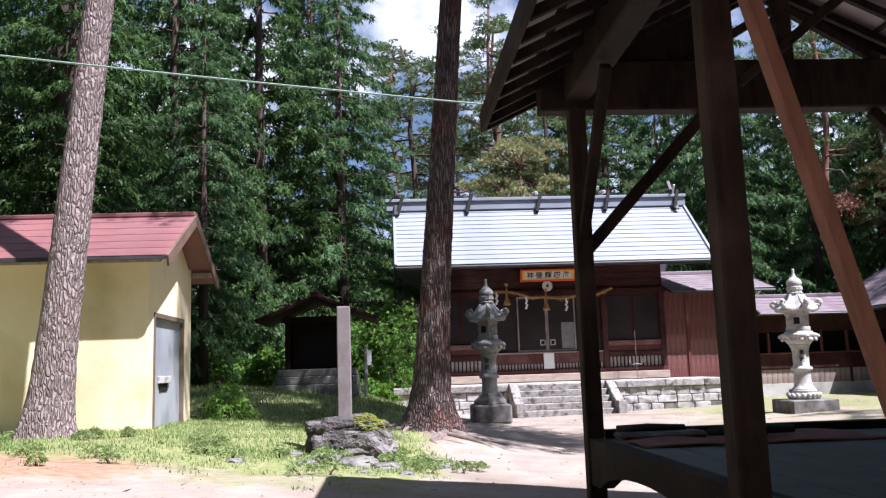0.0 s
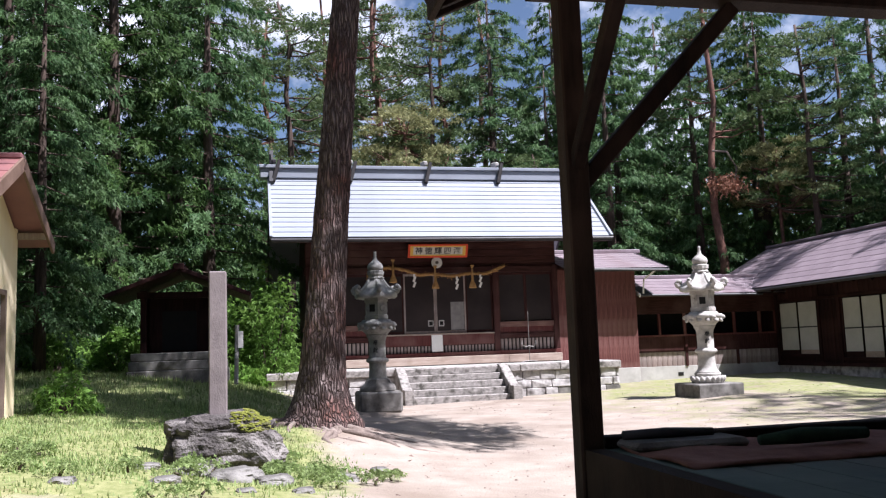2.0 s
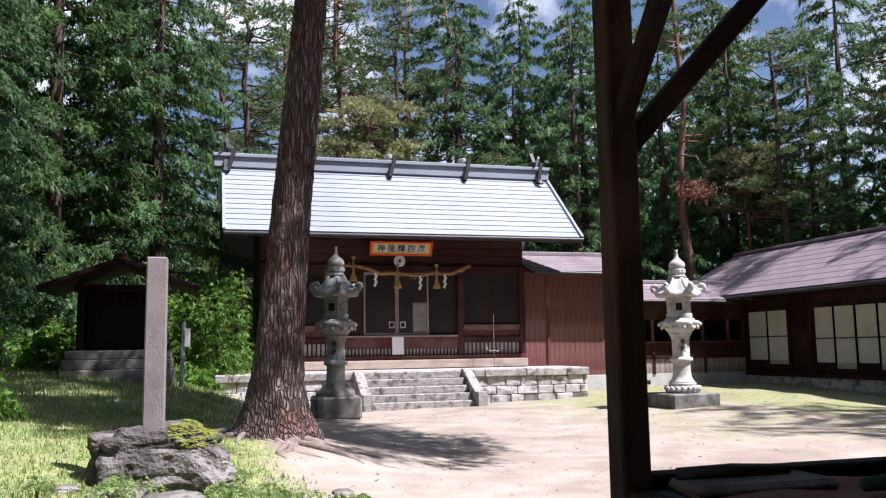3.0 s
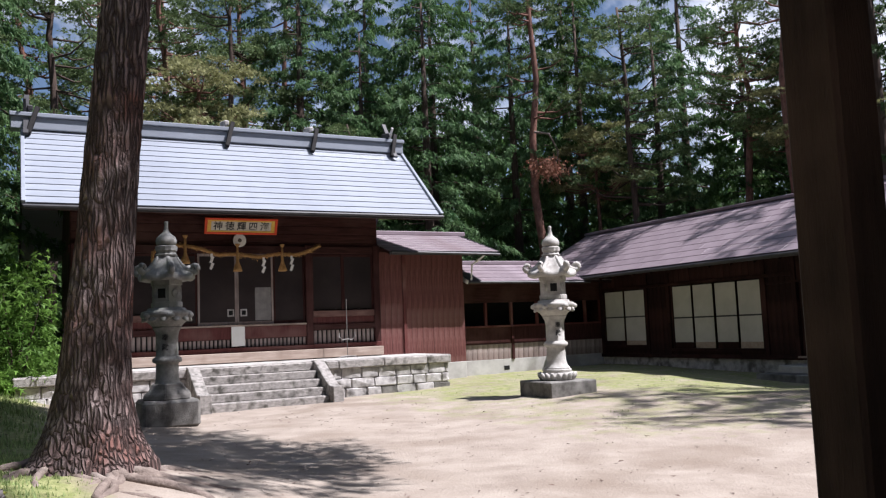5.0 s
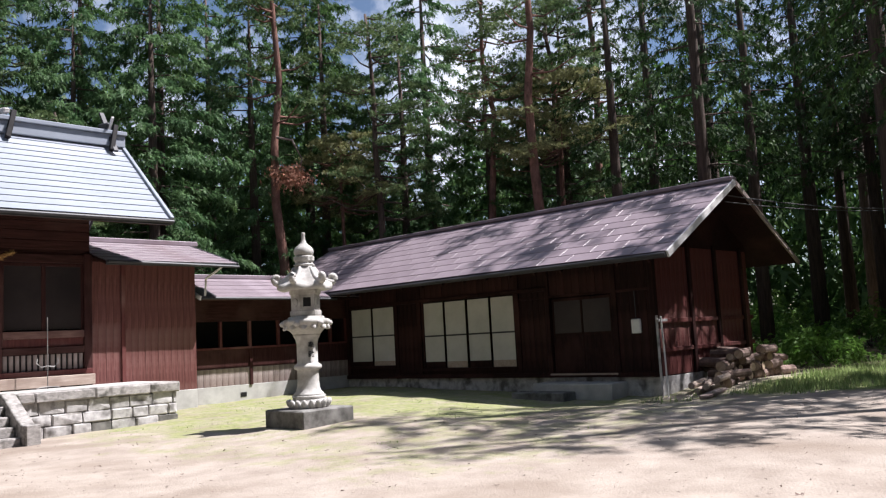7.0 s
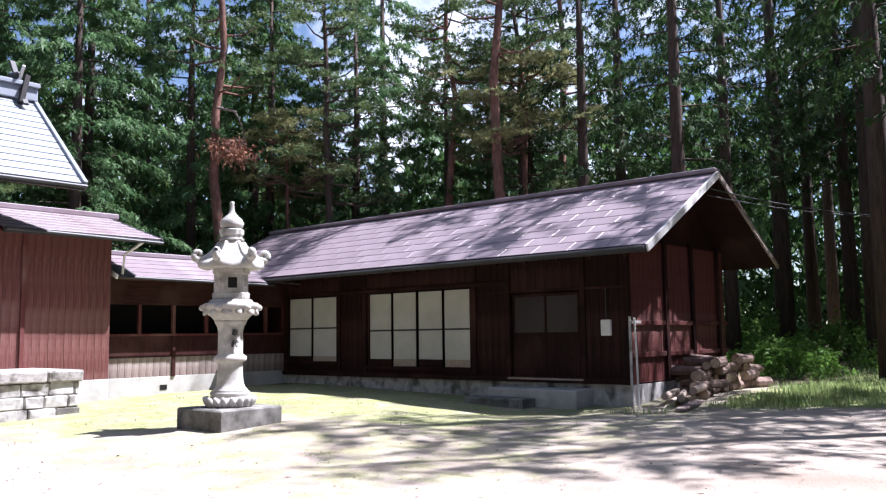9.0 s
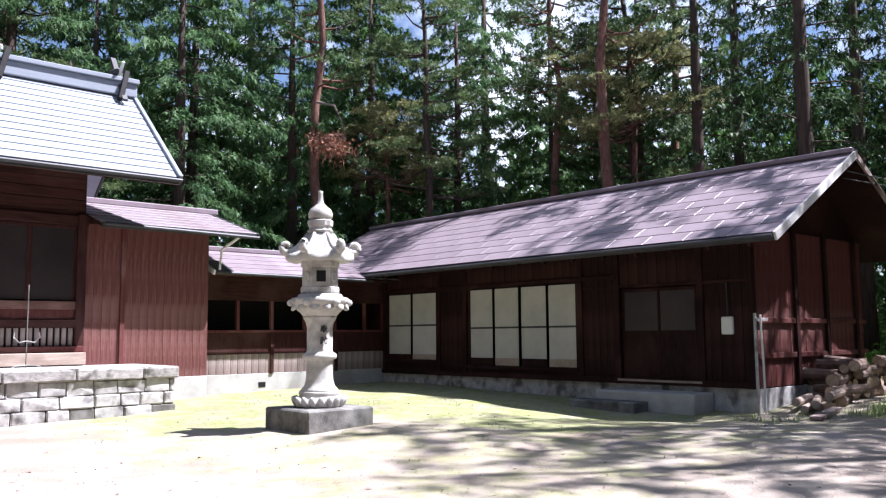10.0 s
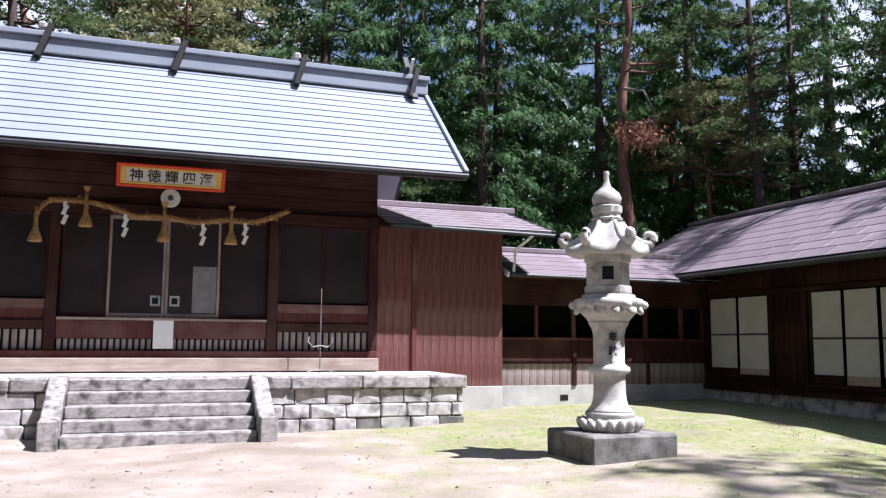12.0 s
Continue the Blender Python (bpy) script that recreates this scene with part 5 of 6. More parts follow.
    part("pole", beam((2.25, 4.0, gz(2.25, 4.0) + 0.02), (1.26, 4.0, 3.78), 0.066, 0.066, 0.008), PAVPALE, pole)
    # things lying on the deck
    r = thing("folded_cloth", (2.35, 8.4, 0.73), "dark rolled cloth lying on the deck", "cloth")
    part("roll", tube([(2.12, 8.50, 0.815), (2.4, 8.48, 0.82), (2.72, 8.47, 0.812)], [0.03, 0.034, 0.025], 10), TRIMDARK, r, smooth=True)
    b = box(2.1, 2.85, 8.25, 8.58, 0.727, 0.79, 0.025)
    part("fold", b, STONEDARK, r)
    t = thing("rust_mat", (3.2, 8.0, 0.73), "rust-brown folded mat with dark edge on the deck", "mat")
    b = bmesh.new()
    bmesh.ops.create_grid(b, x_segments=20, y_segments=10, size=0.5, matrix=Matrix.Translation((3.1, 8.05, 0.735)) @ Matrix.Diagonal((2.0, 0.9, 1, 1)))
    for v in b.verts:
        v.co.z += 0.015 * math.sin(v.co.x * 7) * math.sin(v.co.y * 9) + 0.01
    bmesh.ops.solidify(b, geom=b.faces[:], thickness=0.02)
    part("sheet", b, material("rust_brown_cloth", (0.20, 0.09, 0.07), (0.30, 0.15, 0.12), 5, 0.9, 0.2), t, smooth=True)
    g = thing("green_cloth", (3.2, 8.1, 0.76), "dark green cloth bundle on the mat", "cloth")
    part("roll", tube([(2.75, 8.0, 0.80), (3.05, 8.02, 0.81), (3.5, 8.05, 0.80)], [0.03, 0.05, 0.035], 10), material("dark_green_cloth", (0.02, 0.045, 0.03), (0.04, 0.08, 0.05), 6, 0.9, 0.3), g, smooth=True)


build_pavilion()


# ---- trees ----
def cedar(name, H, R, zb, seed, mat, label, dens=1.0, size=0.36):
    """A conifer with drooping limbs; built at the origin, its parts under an Empty."""
    rng = np.random.default_rng(seed)
    t = thing(name, (0, 0, 0), label, "tree")
    r0 = 0.012 * H + 0.06
    pos, way, ln, wd = [], [], [], []
    limbs = int((H - zb) * 8.0 * dens)
    lb = tube([(0, 0, -0.3), (0.03, 0.02, H * 0.3), (0.06, -0.04, H * 0.65), (0.02, 0, H * 0.98)], [r0, r0 * 0.8, r0 * 0.5, 0.03], 9)
    for i in range(limbs):
        f = (i + rng.random()) / limbs
        z = zb + (H - zb) * f
        L = R * (1 - f) ** 0.5 * rng.uniform(0.55, 1.15) + 0.35
        az = i * 2.4 + rng.uniform(-0.4, 0.4)
        d = np.array([math.cos(az), math.sin(az), 0])
        perp = np.array([-d[1], d[0], 0])
        bend = rng.uniform(-0.15, 0.15)
        up = rng.uniform(0.0, 0.25)
        sag = rng.uniform(0.25, 0.5)
        cnt = max(6, int(L * 36 * dens))
        s = rng.uniform(0.22, 1.0, cnt) ** 0.8
        p = d * (L * s)[:, None] + perp * (bend * L * s * s)[:, None]
        p[:, 2] = z + up * L * s - sag * L * s * s
        spread = rng.normal(size=(cnt, 3)) * np.array([0.13, 0.13, 0.07]) * (0.6 + 0.5 * L / R)
        w = d * rng.uniform(0.3, 1.0, cnt)[:, None] + perp * rng.choice([-1, 1], cnt)[:, None] * rng.uniform(0.2, 0.9, cnt)[:, None]
        w[:, 2] = rng.uniform(-0.75, 0.05, cnt)
        pos.append(p + spread)
        way.append(w)
        ln.append(rng.uniform(0.6, 1.25, cnt) * size)
        wd.append(rng.uniform(0.6, 1.2, cnt) * size * 0.40)
        if L > 1.0 and i % 2 == 0:
            pts = [(d * L * q + perp * bend * L * q * q + np.array([0, 0, z + up * L * q - sag * L * q * q])).tolist() for q in (0, 0.4, 0.8)]
            join(lb, tube(pts, [0.035, 0.025, 0.01], 4, False))
    v = fronds(np.concatenate(pos), np.concatenate(way), np.concatenate(ln), np.concatenate(wd), 0.35, rng, 1)
    part("crown", tri_mesh("crown", v, mat), None, t)
    part("trunk", lb, DARKBARK, t, smooth=True)
    return t


def pine(name, H, zb, seed, bark, label, R=2.6, r0=0.2, lean=(0.0, 0.0), clumps=46, dens=1.0, kink=0.15, leaf=None):
    """A red pine: bare trunk, a few bent limbs, flat tufts of needles."""
    rng = np.random.default_rng(seed)
    t = thing(name, (0, 0, 0), label, "tree")
    zs = np.linspace(-0.3, H, 9)
    k1, k2 = rng.uniform(-kink, kink, 9), rng.uniform(-kink, kink, 9)
    k1[:2] = k2[:2] = 0
    ctr = [(lean[0] * max(z, 0) + k1[i], lean[1] * max(z, 0) + k2[i], z) for i, z in enumerate(zs)]
    rad = [r0 * 1.35] + [r0 * (1 - 0.8 * z / H) + 0.02 for z in zs[1:]]
    lb = tube(ctr, rad, 10)
    ctr = np.array(ctr)
    pos, way = [], []
    for i in range(clumps):
        f = rng.uniform(0, 1)
        z = zb + (H - zb) * f
        o = np.array([np.interp(z, zs, ctr[:, 0]), np.interp(z, zs, ctr[:, 1]), z])
        az = rng.uniform(0, 2 * math.pi)
        L = R * (1.05 - 0.6 * f) * rng.uniform(0.45, 1.0)
        d = np.array([math.cos(az), math.sin(az), rng.uniform(-0.1, 0.35)])
        e = o + d * L
        mid = o + d * L * 0.5 + np.array([0, 0, -0.12 * L])
        join(lb, tube([o.tolist(), mid.tolist(), e.tolist()], [0.05, 0.035, 0.015], 5, False))
        for j in range(rng.integers(4, 7)):
            c = e + rng.normal(size=3) * np.array([0.42, 0.42, 0.14])
            n = int(34 * dens)
            q = rng.normal(size=(n, 3))
            q /= np.linalg.norm(q, axis=1, keepdims=True)
            pos.append(c + q * np.array([0.34, 0.34, 0.13]) * rng.uniform(0.3, 1, (n, 1)))
            q[:, 2] = np.abs(q[:, 2]) * 0.9 + 0.15
            way.append(q)
    pos, way = np.concatenate(pos), np.concatenate(way)
    v = fronds(pos, way, rng.uniform(0.16, 0.30, len(pos)), rng.uniform(0.06, 0.11, len(pos)), 0.1, rng, 1)
    part("crown", tri_mesh("crown", v, leaf or PINELEAF), None, t)
    part("trunk", lb, bark, t, smooth=True)
    return t


def stand(ob, x, y, turn=0.0, s=1.0, group=""):
    """Moves the first, or copies a thing to its place on the ground."""
    m = Matrix.Translation((x, y, gz(x, y) - 0.05)) @ pose(0, 0, 0, 0, 0, turn)
    c = copy_thing(ob, m)
    c.scale = (s, s, s * random.uniform(0.93, 1.07))
    return tagged(c, group=group)


def forest():
    rnd = random.Random(5)
    kinds = [cedar("cedar_tree", 18, 3.8, 2.0, 1, CEDARLEAF, "tall dark green cedar with drooping feathery sprays"),
             cedar("cedar_tree", 17, 3.8, 1.6, 2, CYPRESSLEAF, "blue-green cypress with dense drooping sprays"),
             cedar("cedar_tree", 20, 3.4, 7.2, 3, SHADELEAF, "tall dark cedar with a bare lower trunk", 0.58)]
    spots = [  # kind, x, y, scale
        (1, -1.6, 33.0, 0.95), (0, -4.4, 31.0, 1.0), (1, -6.8, 28.4, 1.0), (0, -9.6, 26.0, 1.0), (1, -12.4, 23.4, 1.05), (0, -3.0, 36.5, 1.05), (0, -7.0, 33.4, 1.1),
        (1, -10.8, 30.2, 1.1), (0, -14.5, 27.2, 1.1), (0, -16.0, 21.0, 1.1), (1, -8.5, 38.0, 1.2), (0, -13.5, 34.5, 1.2), (1, -19.5, 30.0, 1.2), (0, -3.6, 41.5, 1.2), (0, -20.0, 23.5, 1.1),
        (1, -5.2, 25.6, 0.60), (0, -8.0, 22.6, 0.72), (1, -11.0, 19.6, 0.8), (0, -14.5, 16.5, 0.9), (1, -18.0, 13.5, 1.0),
        (1, 12.4, 37.4, 0.80), (1, 10.2, 38.4, 1.0), (1, 14.8, 36.6, 0.95), (0, 16.6, 39.5, 0.95), (1, 19.6, 37.6, 0.90), (0, 22.4, 36.6, 0.90), (1, 25.0, 34.6, 0.9), (0, 27.2, 31.8, 0.72), (1, 28.8, 28.9, 0.85), (2, 31.5, 26.5, 0.95),
        (2, 30.5, 22.0, 0.9), (2, 32.0, 18.0, 0.9), (2, 34.5, 21.5, 1.0), (2, 33.5, 13.8, 1.0), (2, 36.5, 17.0, 1.0), (2, 38.5, 23.0, 1.1), (2, 34.5, 25.5, 1.0), (2, 40.5, 15.5, 1.1),
        (1, 28.5, 36.5, 1.1), (0, 24.5, 40.5, 1.1), (1, 20.5, 42.5, 1.1), (0, 15.0, 43.0, 1.0), (2, 40.0, 28.0, 1.2), (2, 44.0, 20.0, 1.2), (2, 43.0, 11.5, 1.2), (2, 34.0, 16.2, 0.9), (2, 36.0, 19.6, 0.9), (2, 38.0, 20.2, 0.95), (2, 41.0, 22.5, 1.0), (2, 37.5, 14.2, 0.95), (2, 40.0, 18.0, 1.0), (2, 46.0, 15.5, 1.1), (2, 47.5, 23.5, 1.1), 
        # Several stand unseen, set where their crowns shade yard and house roof.
        (2, 26.8, 16.4, 1.10), (2, 23.8, 13.2, 0.95), (2, 27.5, 10.0, 1.05), (2, 20.6, 13.6, 1.13), (2, 19.2, 10.4, 1.0), (2, 22.6, 11.2, 1.05), (1, 31.5, 33.0, 0.85), (2, 25.8, 21.6, 0.90), (2, 26.4, 25.2, 0.85),
        # Unseen trees behind the viewpoint, added to close off sky light.
        (0, -14, 4, 1.0), (1, -12, -4, 1.0), (0, -6, -9, 1.0), (1, 2, -11, 1.0), (0, 10, -9, 1.0), (1, 17, -4, 1.0), (0, 24, 1, 1.0), (0, -19, 7, 1.0)]
    for k, x, y, s in spots:
        stand(kinds[k], x, y, rnd.uniform(0, 360), s, "conifers of the grove")
    for k in kinds:
        for o in (*k.children_recursive, k):
            bpy.data.objects.remove(o)
    pines = [pine("pine_tree", 19, 8.5, 11, REDBARK, "tall red pine with bare trunk and olive needle tufts", kink=0.2),
             pine("pine_tree", 17, 6.5, 12, DARKBARK, "tall dark-trunked pine with loose olive needle tufts", R=3.0, kink=0.3),
             pine("pine_tree", 20, 10.5, 13, REDBARK, "tall straight red-barked pine among cedars", R=2.2, r0=0.22, clumps=30),
             pine("pine_tree", 11.6, 8.0, 14, REDBARK, "shorter pine with broad yellow-olive needle clumps", R=2.6, r0=0.14, clumps=34, dens=1.3, leaf=YELLOWPINE)]
    for k, x, y, s in [(0, 5.6, 42.0, 1.0), (1, 7.6, 38.5, 0.9), (0, 9.4, 44.0, 1.0), (2, 6.6, 48.0, 1.0), (1, 10.6, 39.6, 0.85), (0, 3.6, 47.0, 1.0), (2, 12.0, 46.0, 1.0), (1, 8.4, 52.0, 1.1), (0, 0.6, 46.0, 1.0), (1, 4.8, 54.0, 1.1),
                       (2, 19.1, 35.2, 0.95), (2, 24.2, 27.0, 0.95), (0, 26.0, 30.5, 0.9), (1, 27.2, 28.2, 0.9), (1, 22.4, 33.4, 0.85), (1, 11.2, 35.4, 0.55), (2, 33.0, 30.0, 1.0), (3, 6.0, 37.0, 1.0), (1, 1.3, 38.5, 1.0), (3, 26.2, 27.4, 1.0), (3, 22.0, 35.0, 0.8)]:
        stand(pines[k], x, y, rnd.uniform(0, 360), s, "pines of the grove")
    for k in pines:
        for o in (*k.children_recursive, k):
            bpy.data.objects.remove(o)


forest()


def bark_tree(name, x, y, lean, r0, rm, H, zb, seed, bark, label, plate=0.035, spread=4.2, limbs=46, low=()):
    """A near pine: flared trunk with cracked bark plates, and a crown high above."""
    rng = np.random.default_rng(seed)
    z0 = gz(x, y)
    t = thing(name, (x, y, z0), label, "tree")
    b = bmesh.new()
    sides, rows = 44, 150
    prev = None
    zs = np.concatenate([np.linspace(-0.25, 6.5, rows - 20), np.linspace(6.7, H, 20)])
    for z in zs:
        flare = (r0 - rm) * (0.75 * math.exp(-max(z, 0) / 0.35) + 0.25 * math.exp(-max(z, 0) / 1.6))
        rad = (rm * (1 - 0.72 * max(z, 0) / H)) + flare
        ring = []
        for k in range(sides):
            a = 2 * math.pi * k / sides
            p = Vector((math.cos(a) * 1.9, math.sin(a) * 1.9, z * 0.9))
            n1 = noise.noise(Vector((p.x * 2.6 + seed, p.y * 2.6, z * 1.5)))
            n2 = noise.noise(Vector((p.x * 6.0, p.y * 6.0 + seed, z * 4.0)))
            lobe = 0.22 * flare * math.cos(3 * a + 0.8) + 0.12 * flare * math.cos(5 * a)
            crack = -plate * max(0.0, 1 - abs(n1) * 7)
            r = rad + lobe + crack + 0.012 * n2
            ring.append(b.verts.new((x + lean[0] * max(z, 0) + r * math.cos(a), y + lean[1] * max(z, 0) + r * math.sin(a), z0 + z)))
        if prev:
            for k in range(sides):
                b.faces.new((prev[k], prev[(k + 1) % sides], ring[(k + 1) % sides], ring[k]))
        prev = ring
    bmesh.ops.recalc_face_normals(b, faces=b.faces)
    pos, way = [], []
    for az, z, L in low:                    # added unseen limbs, long and low on the open side, to cast shade
        o = np.array([x + lean[0] * z, y + lean[1] * z, z0 + z])
        d = np.array([math.cos(radians(az)), math.sin(radians(az)), 0.06])
        side = np.array([-d[1], d[0], 0.0])
        join(b, tube([o.tolist(), (o + d * L * 0.5 + np.array([0, 0, 0.25])).tolist(), (o + d * L).tolist()], [0.09, 0.06, 0.02], 6, False))
        for j in range(int(L * 10)):
            c = o + d * L * rng.uniform(0.35, 1.05) + side * rng.normal() * 0.8 + np.array([0, 0, rng.normal() * 0.2 + 0.15])
            q = rng.normal(size=(40, 3))
            q /= np.linalg.norm(q, axis=1, keepdims=True)
            pos.append(c + q * np.array([0.42, 0.42, 0.16]) * rng.uniform(0.3, 1, (40, 1)))
            q[:, 2] = np.abs(q[:, 2]) + 0.1
            way.append(q)
    for i in range(limbs):
        f = rng.uniform(0, 1)
        z = zb + (H - zb) * f
        o = np.array([x + lean[0] * z, y + lean[1] * z, z0 + z])
        az = rng.uniform(0, 2 * math.pi)
        L = spread * (1.05 - 0.6 * f) * rng.uniform(0.4, 1.0)
        d = np.array([math.cos(az), math.sin(az), rng.uniform(-0.05, 0.35)])
        e = o + d * L
        join(b, tube([o.tolist(), (o + d * L * 0.5 + np.array([0, 0, -0.1 * L])).tolist(), e.tolist()], [0.08, 0.05, 0.02], 5, False))
        for j in range(rng.integers(5, 9)):
            c = e + rng.normal(size=3) * np.array([0.6, 0.6, 0.2])
            q = rng.normal(size=(40, 3))
            q /= np.linalg.norm(q, axis=1, keepdims=True)
            pos.append(c + q * np.array([0.42, 0.42, 0.16]) * rng.uniform(0.3, 1, (40, 1)))
            q[:, 2] = np.abs(q[:, 2]) + 0.1
            way.append(q)
    part("trunk", b, bark, t, smooth=True)
    pos, way = np.concatenate(pos), np.concatenate(way)
    v = fronds(pos, way, rng.uniform(0.2, 0.36, len(pos)), rng.uniform(0.08, 0.13, len(pos)), 0.1, rng, 1)
    part("crown", tri_mesh("crown", v, PINELEAF), None, t)
    return t


main_tree = bark_tree("pine_tree", 0.78, 16.2, (0.084, 0.0), 0.60, 0.285, 21, 10.0, 21, PINEBARK, "thick reddish pine trunk with cracked bark and bare roots", 0.035, 5.8, 80,
                      # Unseen limbs, aimed so their shade falls on trunk, yard and left lantern.
                      [(38, 11.8, 6.8), (30, 12.2, 6.2), (46, 11.5, 6.5), (31, 10.0, 6.8), (24, 10.6, 6.6), (-26, 9.2, 7.6), (-20, 8.9, 6.8), (-11, 9.1, 7.4), (-4, 9.6, 6.6), (-16, 10.2, 6.2), (6, 10.6, 6.8), (-28, 9.9, 5.0), (-40, 10.8, 4.2), (14, 9.8, 5.6), (-10, 11.4, 5.4), (-34, 11.8, 4.6)])
bark_tree("pine_tree", -4.70, 13.4, (0.088, 0.0), 0.42, 0.272, 21, 13.0, 22, GREYBARK, "leaning grey-barked pine trunk beside the yellow hut", 0.022)


def build_roots():
    rnd = random.Random(8)
    x0, y0 = 0.78, 16.2
    spread = [(-170 + 14 * i + rnd.uniform(-7, 7), rnd.uniform(0.7, 2.2), rnd.uniform(0.035, 0.075)) for i in range(18)]
    spread += [(-64, 3.4, 0.05), (-48, 2.8, 0.06), (-30, 2.4, 0.06), (-75, 2.6, 0.05), (-20, 1.6, 0.07), (175, 0.9, 0.06), (100, 0.9, 0.06)]
    for k, (az, L, r) in enumerate(spread):
        a = radians(az)
        pts, rad = [], []
        wob = rnd.uniform(-0.5, 0.5)
        for i in range(11):
            s = i / 10
            aa = a + wob * s + 0.18 * math.sin(s * 9 + k)
            x, y = x0 + (0.42 + L * s) * math.cos(aa), y0 + (0.42 + L * s) * math.sin(aa)
            lift = 0.06 * (1 - s) ** 3 + 0.024 * math.sin(s * 13 + k * 1.7) - 0.02 * s
            pts.append((x, y, gz(x, y) + lift - r * 0.75))
            rad.append(r * (1.0 - 0.72 * s) * rnd.uniform(0.8, 1.2))
        part("root", tube(pts, rad, 8), ROOTWOOD, main_tree, "pale worn surface root" if k == 0 else "", smooth=True)


build_roots()


# ---- rock with an inscribed post ----
def lumpy(cx, cy, cz, sx, sy, sz, seed, amp=0.18, cuts=4):
    b = bmesh.new()
    bmesh.ops.create_icosphere(b, subdivisions=cuts, radius=1.0)
    for v in b.verts:
        n = noise.fractal(v.co * 1.3 + Vector((seed, 0, 0)), 0.8, 2.0, 5)
        p = v.co * (1 + amp * n)
        q = Vector([math.copysign(abs(c) ** 0.7, c) for c in p])
        v.co = Vector((cx + q.x * sx, cy + q.y * sy, cz + q.z * sz))
    return b


def build_monument():
    r = thing("boulder", (-0.48, 12.95, gz(-0.48, 12.95)), "rough grey boulder with moss serving as pedestal", "rock")
    rock = lumpy(-0.46, 12.98, 0.45, 0.60, 0.44, 0.335, 3.0, 0.34, 5)
    tree = BVHTree.FromBMesh(rock)
    rng = random.Random(77)
    cushion = bmesh.new()
    for i in range(1500):
        x, y = rng.uniform(-0.36, 0.16), rng.uniform(12.56, 13.3)
        if noise.noise(Vector((x * 5, y * 5, 1.0))) < -0.28 + 0.5 * abs(x + 0.05):
            continue
        hit, nor, idx, far = tree.ray_cast(Vector((x, y, 2.0)), Vector((0, 0, -1)))
        if hit and nor.z > 0.35:
            q = rng.uniform(0.008, 0.024)
            bmesh.ops.create_icosphere(cushion, subdivisions=1, radius=q, matrix=Matrix.Translation(hit) @ Matrix.Diagonal((1.3, 1.3, 0.45, 1)))
    part("stone", rock, BOULDER, r)
    part("moss", cushion, MOSS, r, "yellow-green moss cushion", smooth=True)
    p = thing("stone_post", (-0.50, 12.95, 0.72), "tall square mauve-grey stone post standing on the boulder", "monument")
    b = box(-0.095, 0.095, -0.095, 0.095, 0.0, 1.60, 0.012)
    for v in b.verts:
        if v.co.z > 1.5:
            v.co.x *= 0.96
            v.co.y *= 0.96
    bmesh.ops.transform(b, matrix=Matrix.Translation((-0.50, 12.95, 0.70)), verts=b.verts)
    part("shaft", b, POSTSTONE, p)
    part("mortar", lumpy(-0.50, 12.95, 0.715, 0.13, 0.13, 0.025, 2.0, 0.3, 2), CONCRETE, p, "pale mortar at the foot")
    rnd = random.Random(4)
    for i, (x, y, s) in enumerate(((-0.72, 12.25, 0.20), (-0.30, 12.05, 0.24), (0.05, 11.85, 0.17), (0.75, 12.4, 0.16), (-1.15, 12.35, 0.12), (0.42, 12.9, 0.13), (-0.9, 11.6, 0.12), (-1.7, 11.3, 0.10), (0.3, 11.3, 0.09), (1.25, 13.2, 0.10), (-0.2, 11.2, 0.08))):
        st = lumpy(x, y, gz(x, y) - s * 0.05, s * 1.1, s, s * 0.5, 10 + i, 0.3, 4)
        o = thing("stone", (x, y, gz(x, y)), "pale half-buried field stone in the grass", "rock", "stones round the boulder")
        part("body", st, STONEDARK, o)


build_monument()


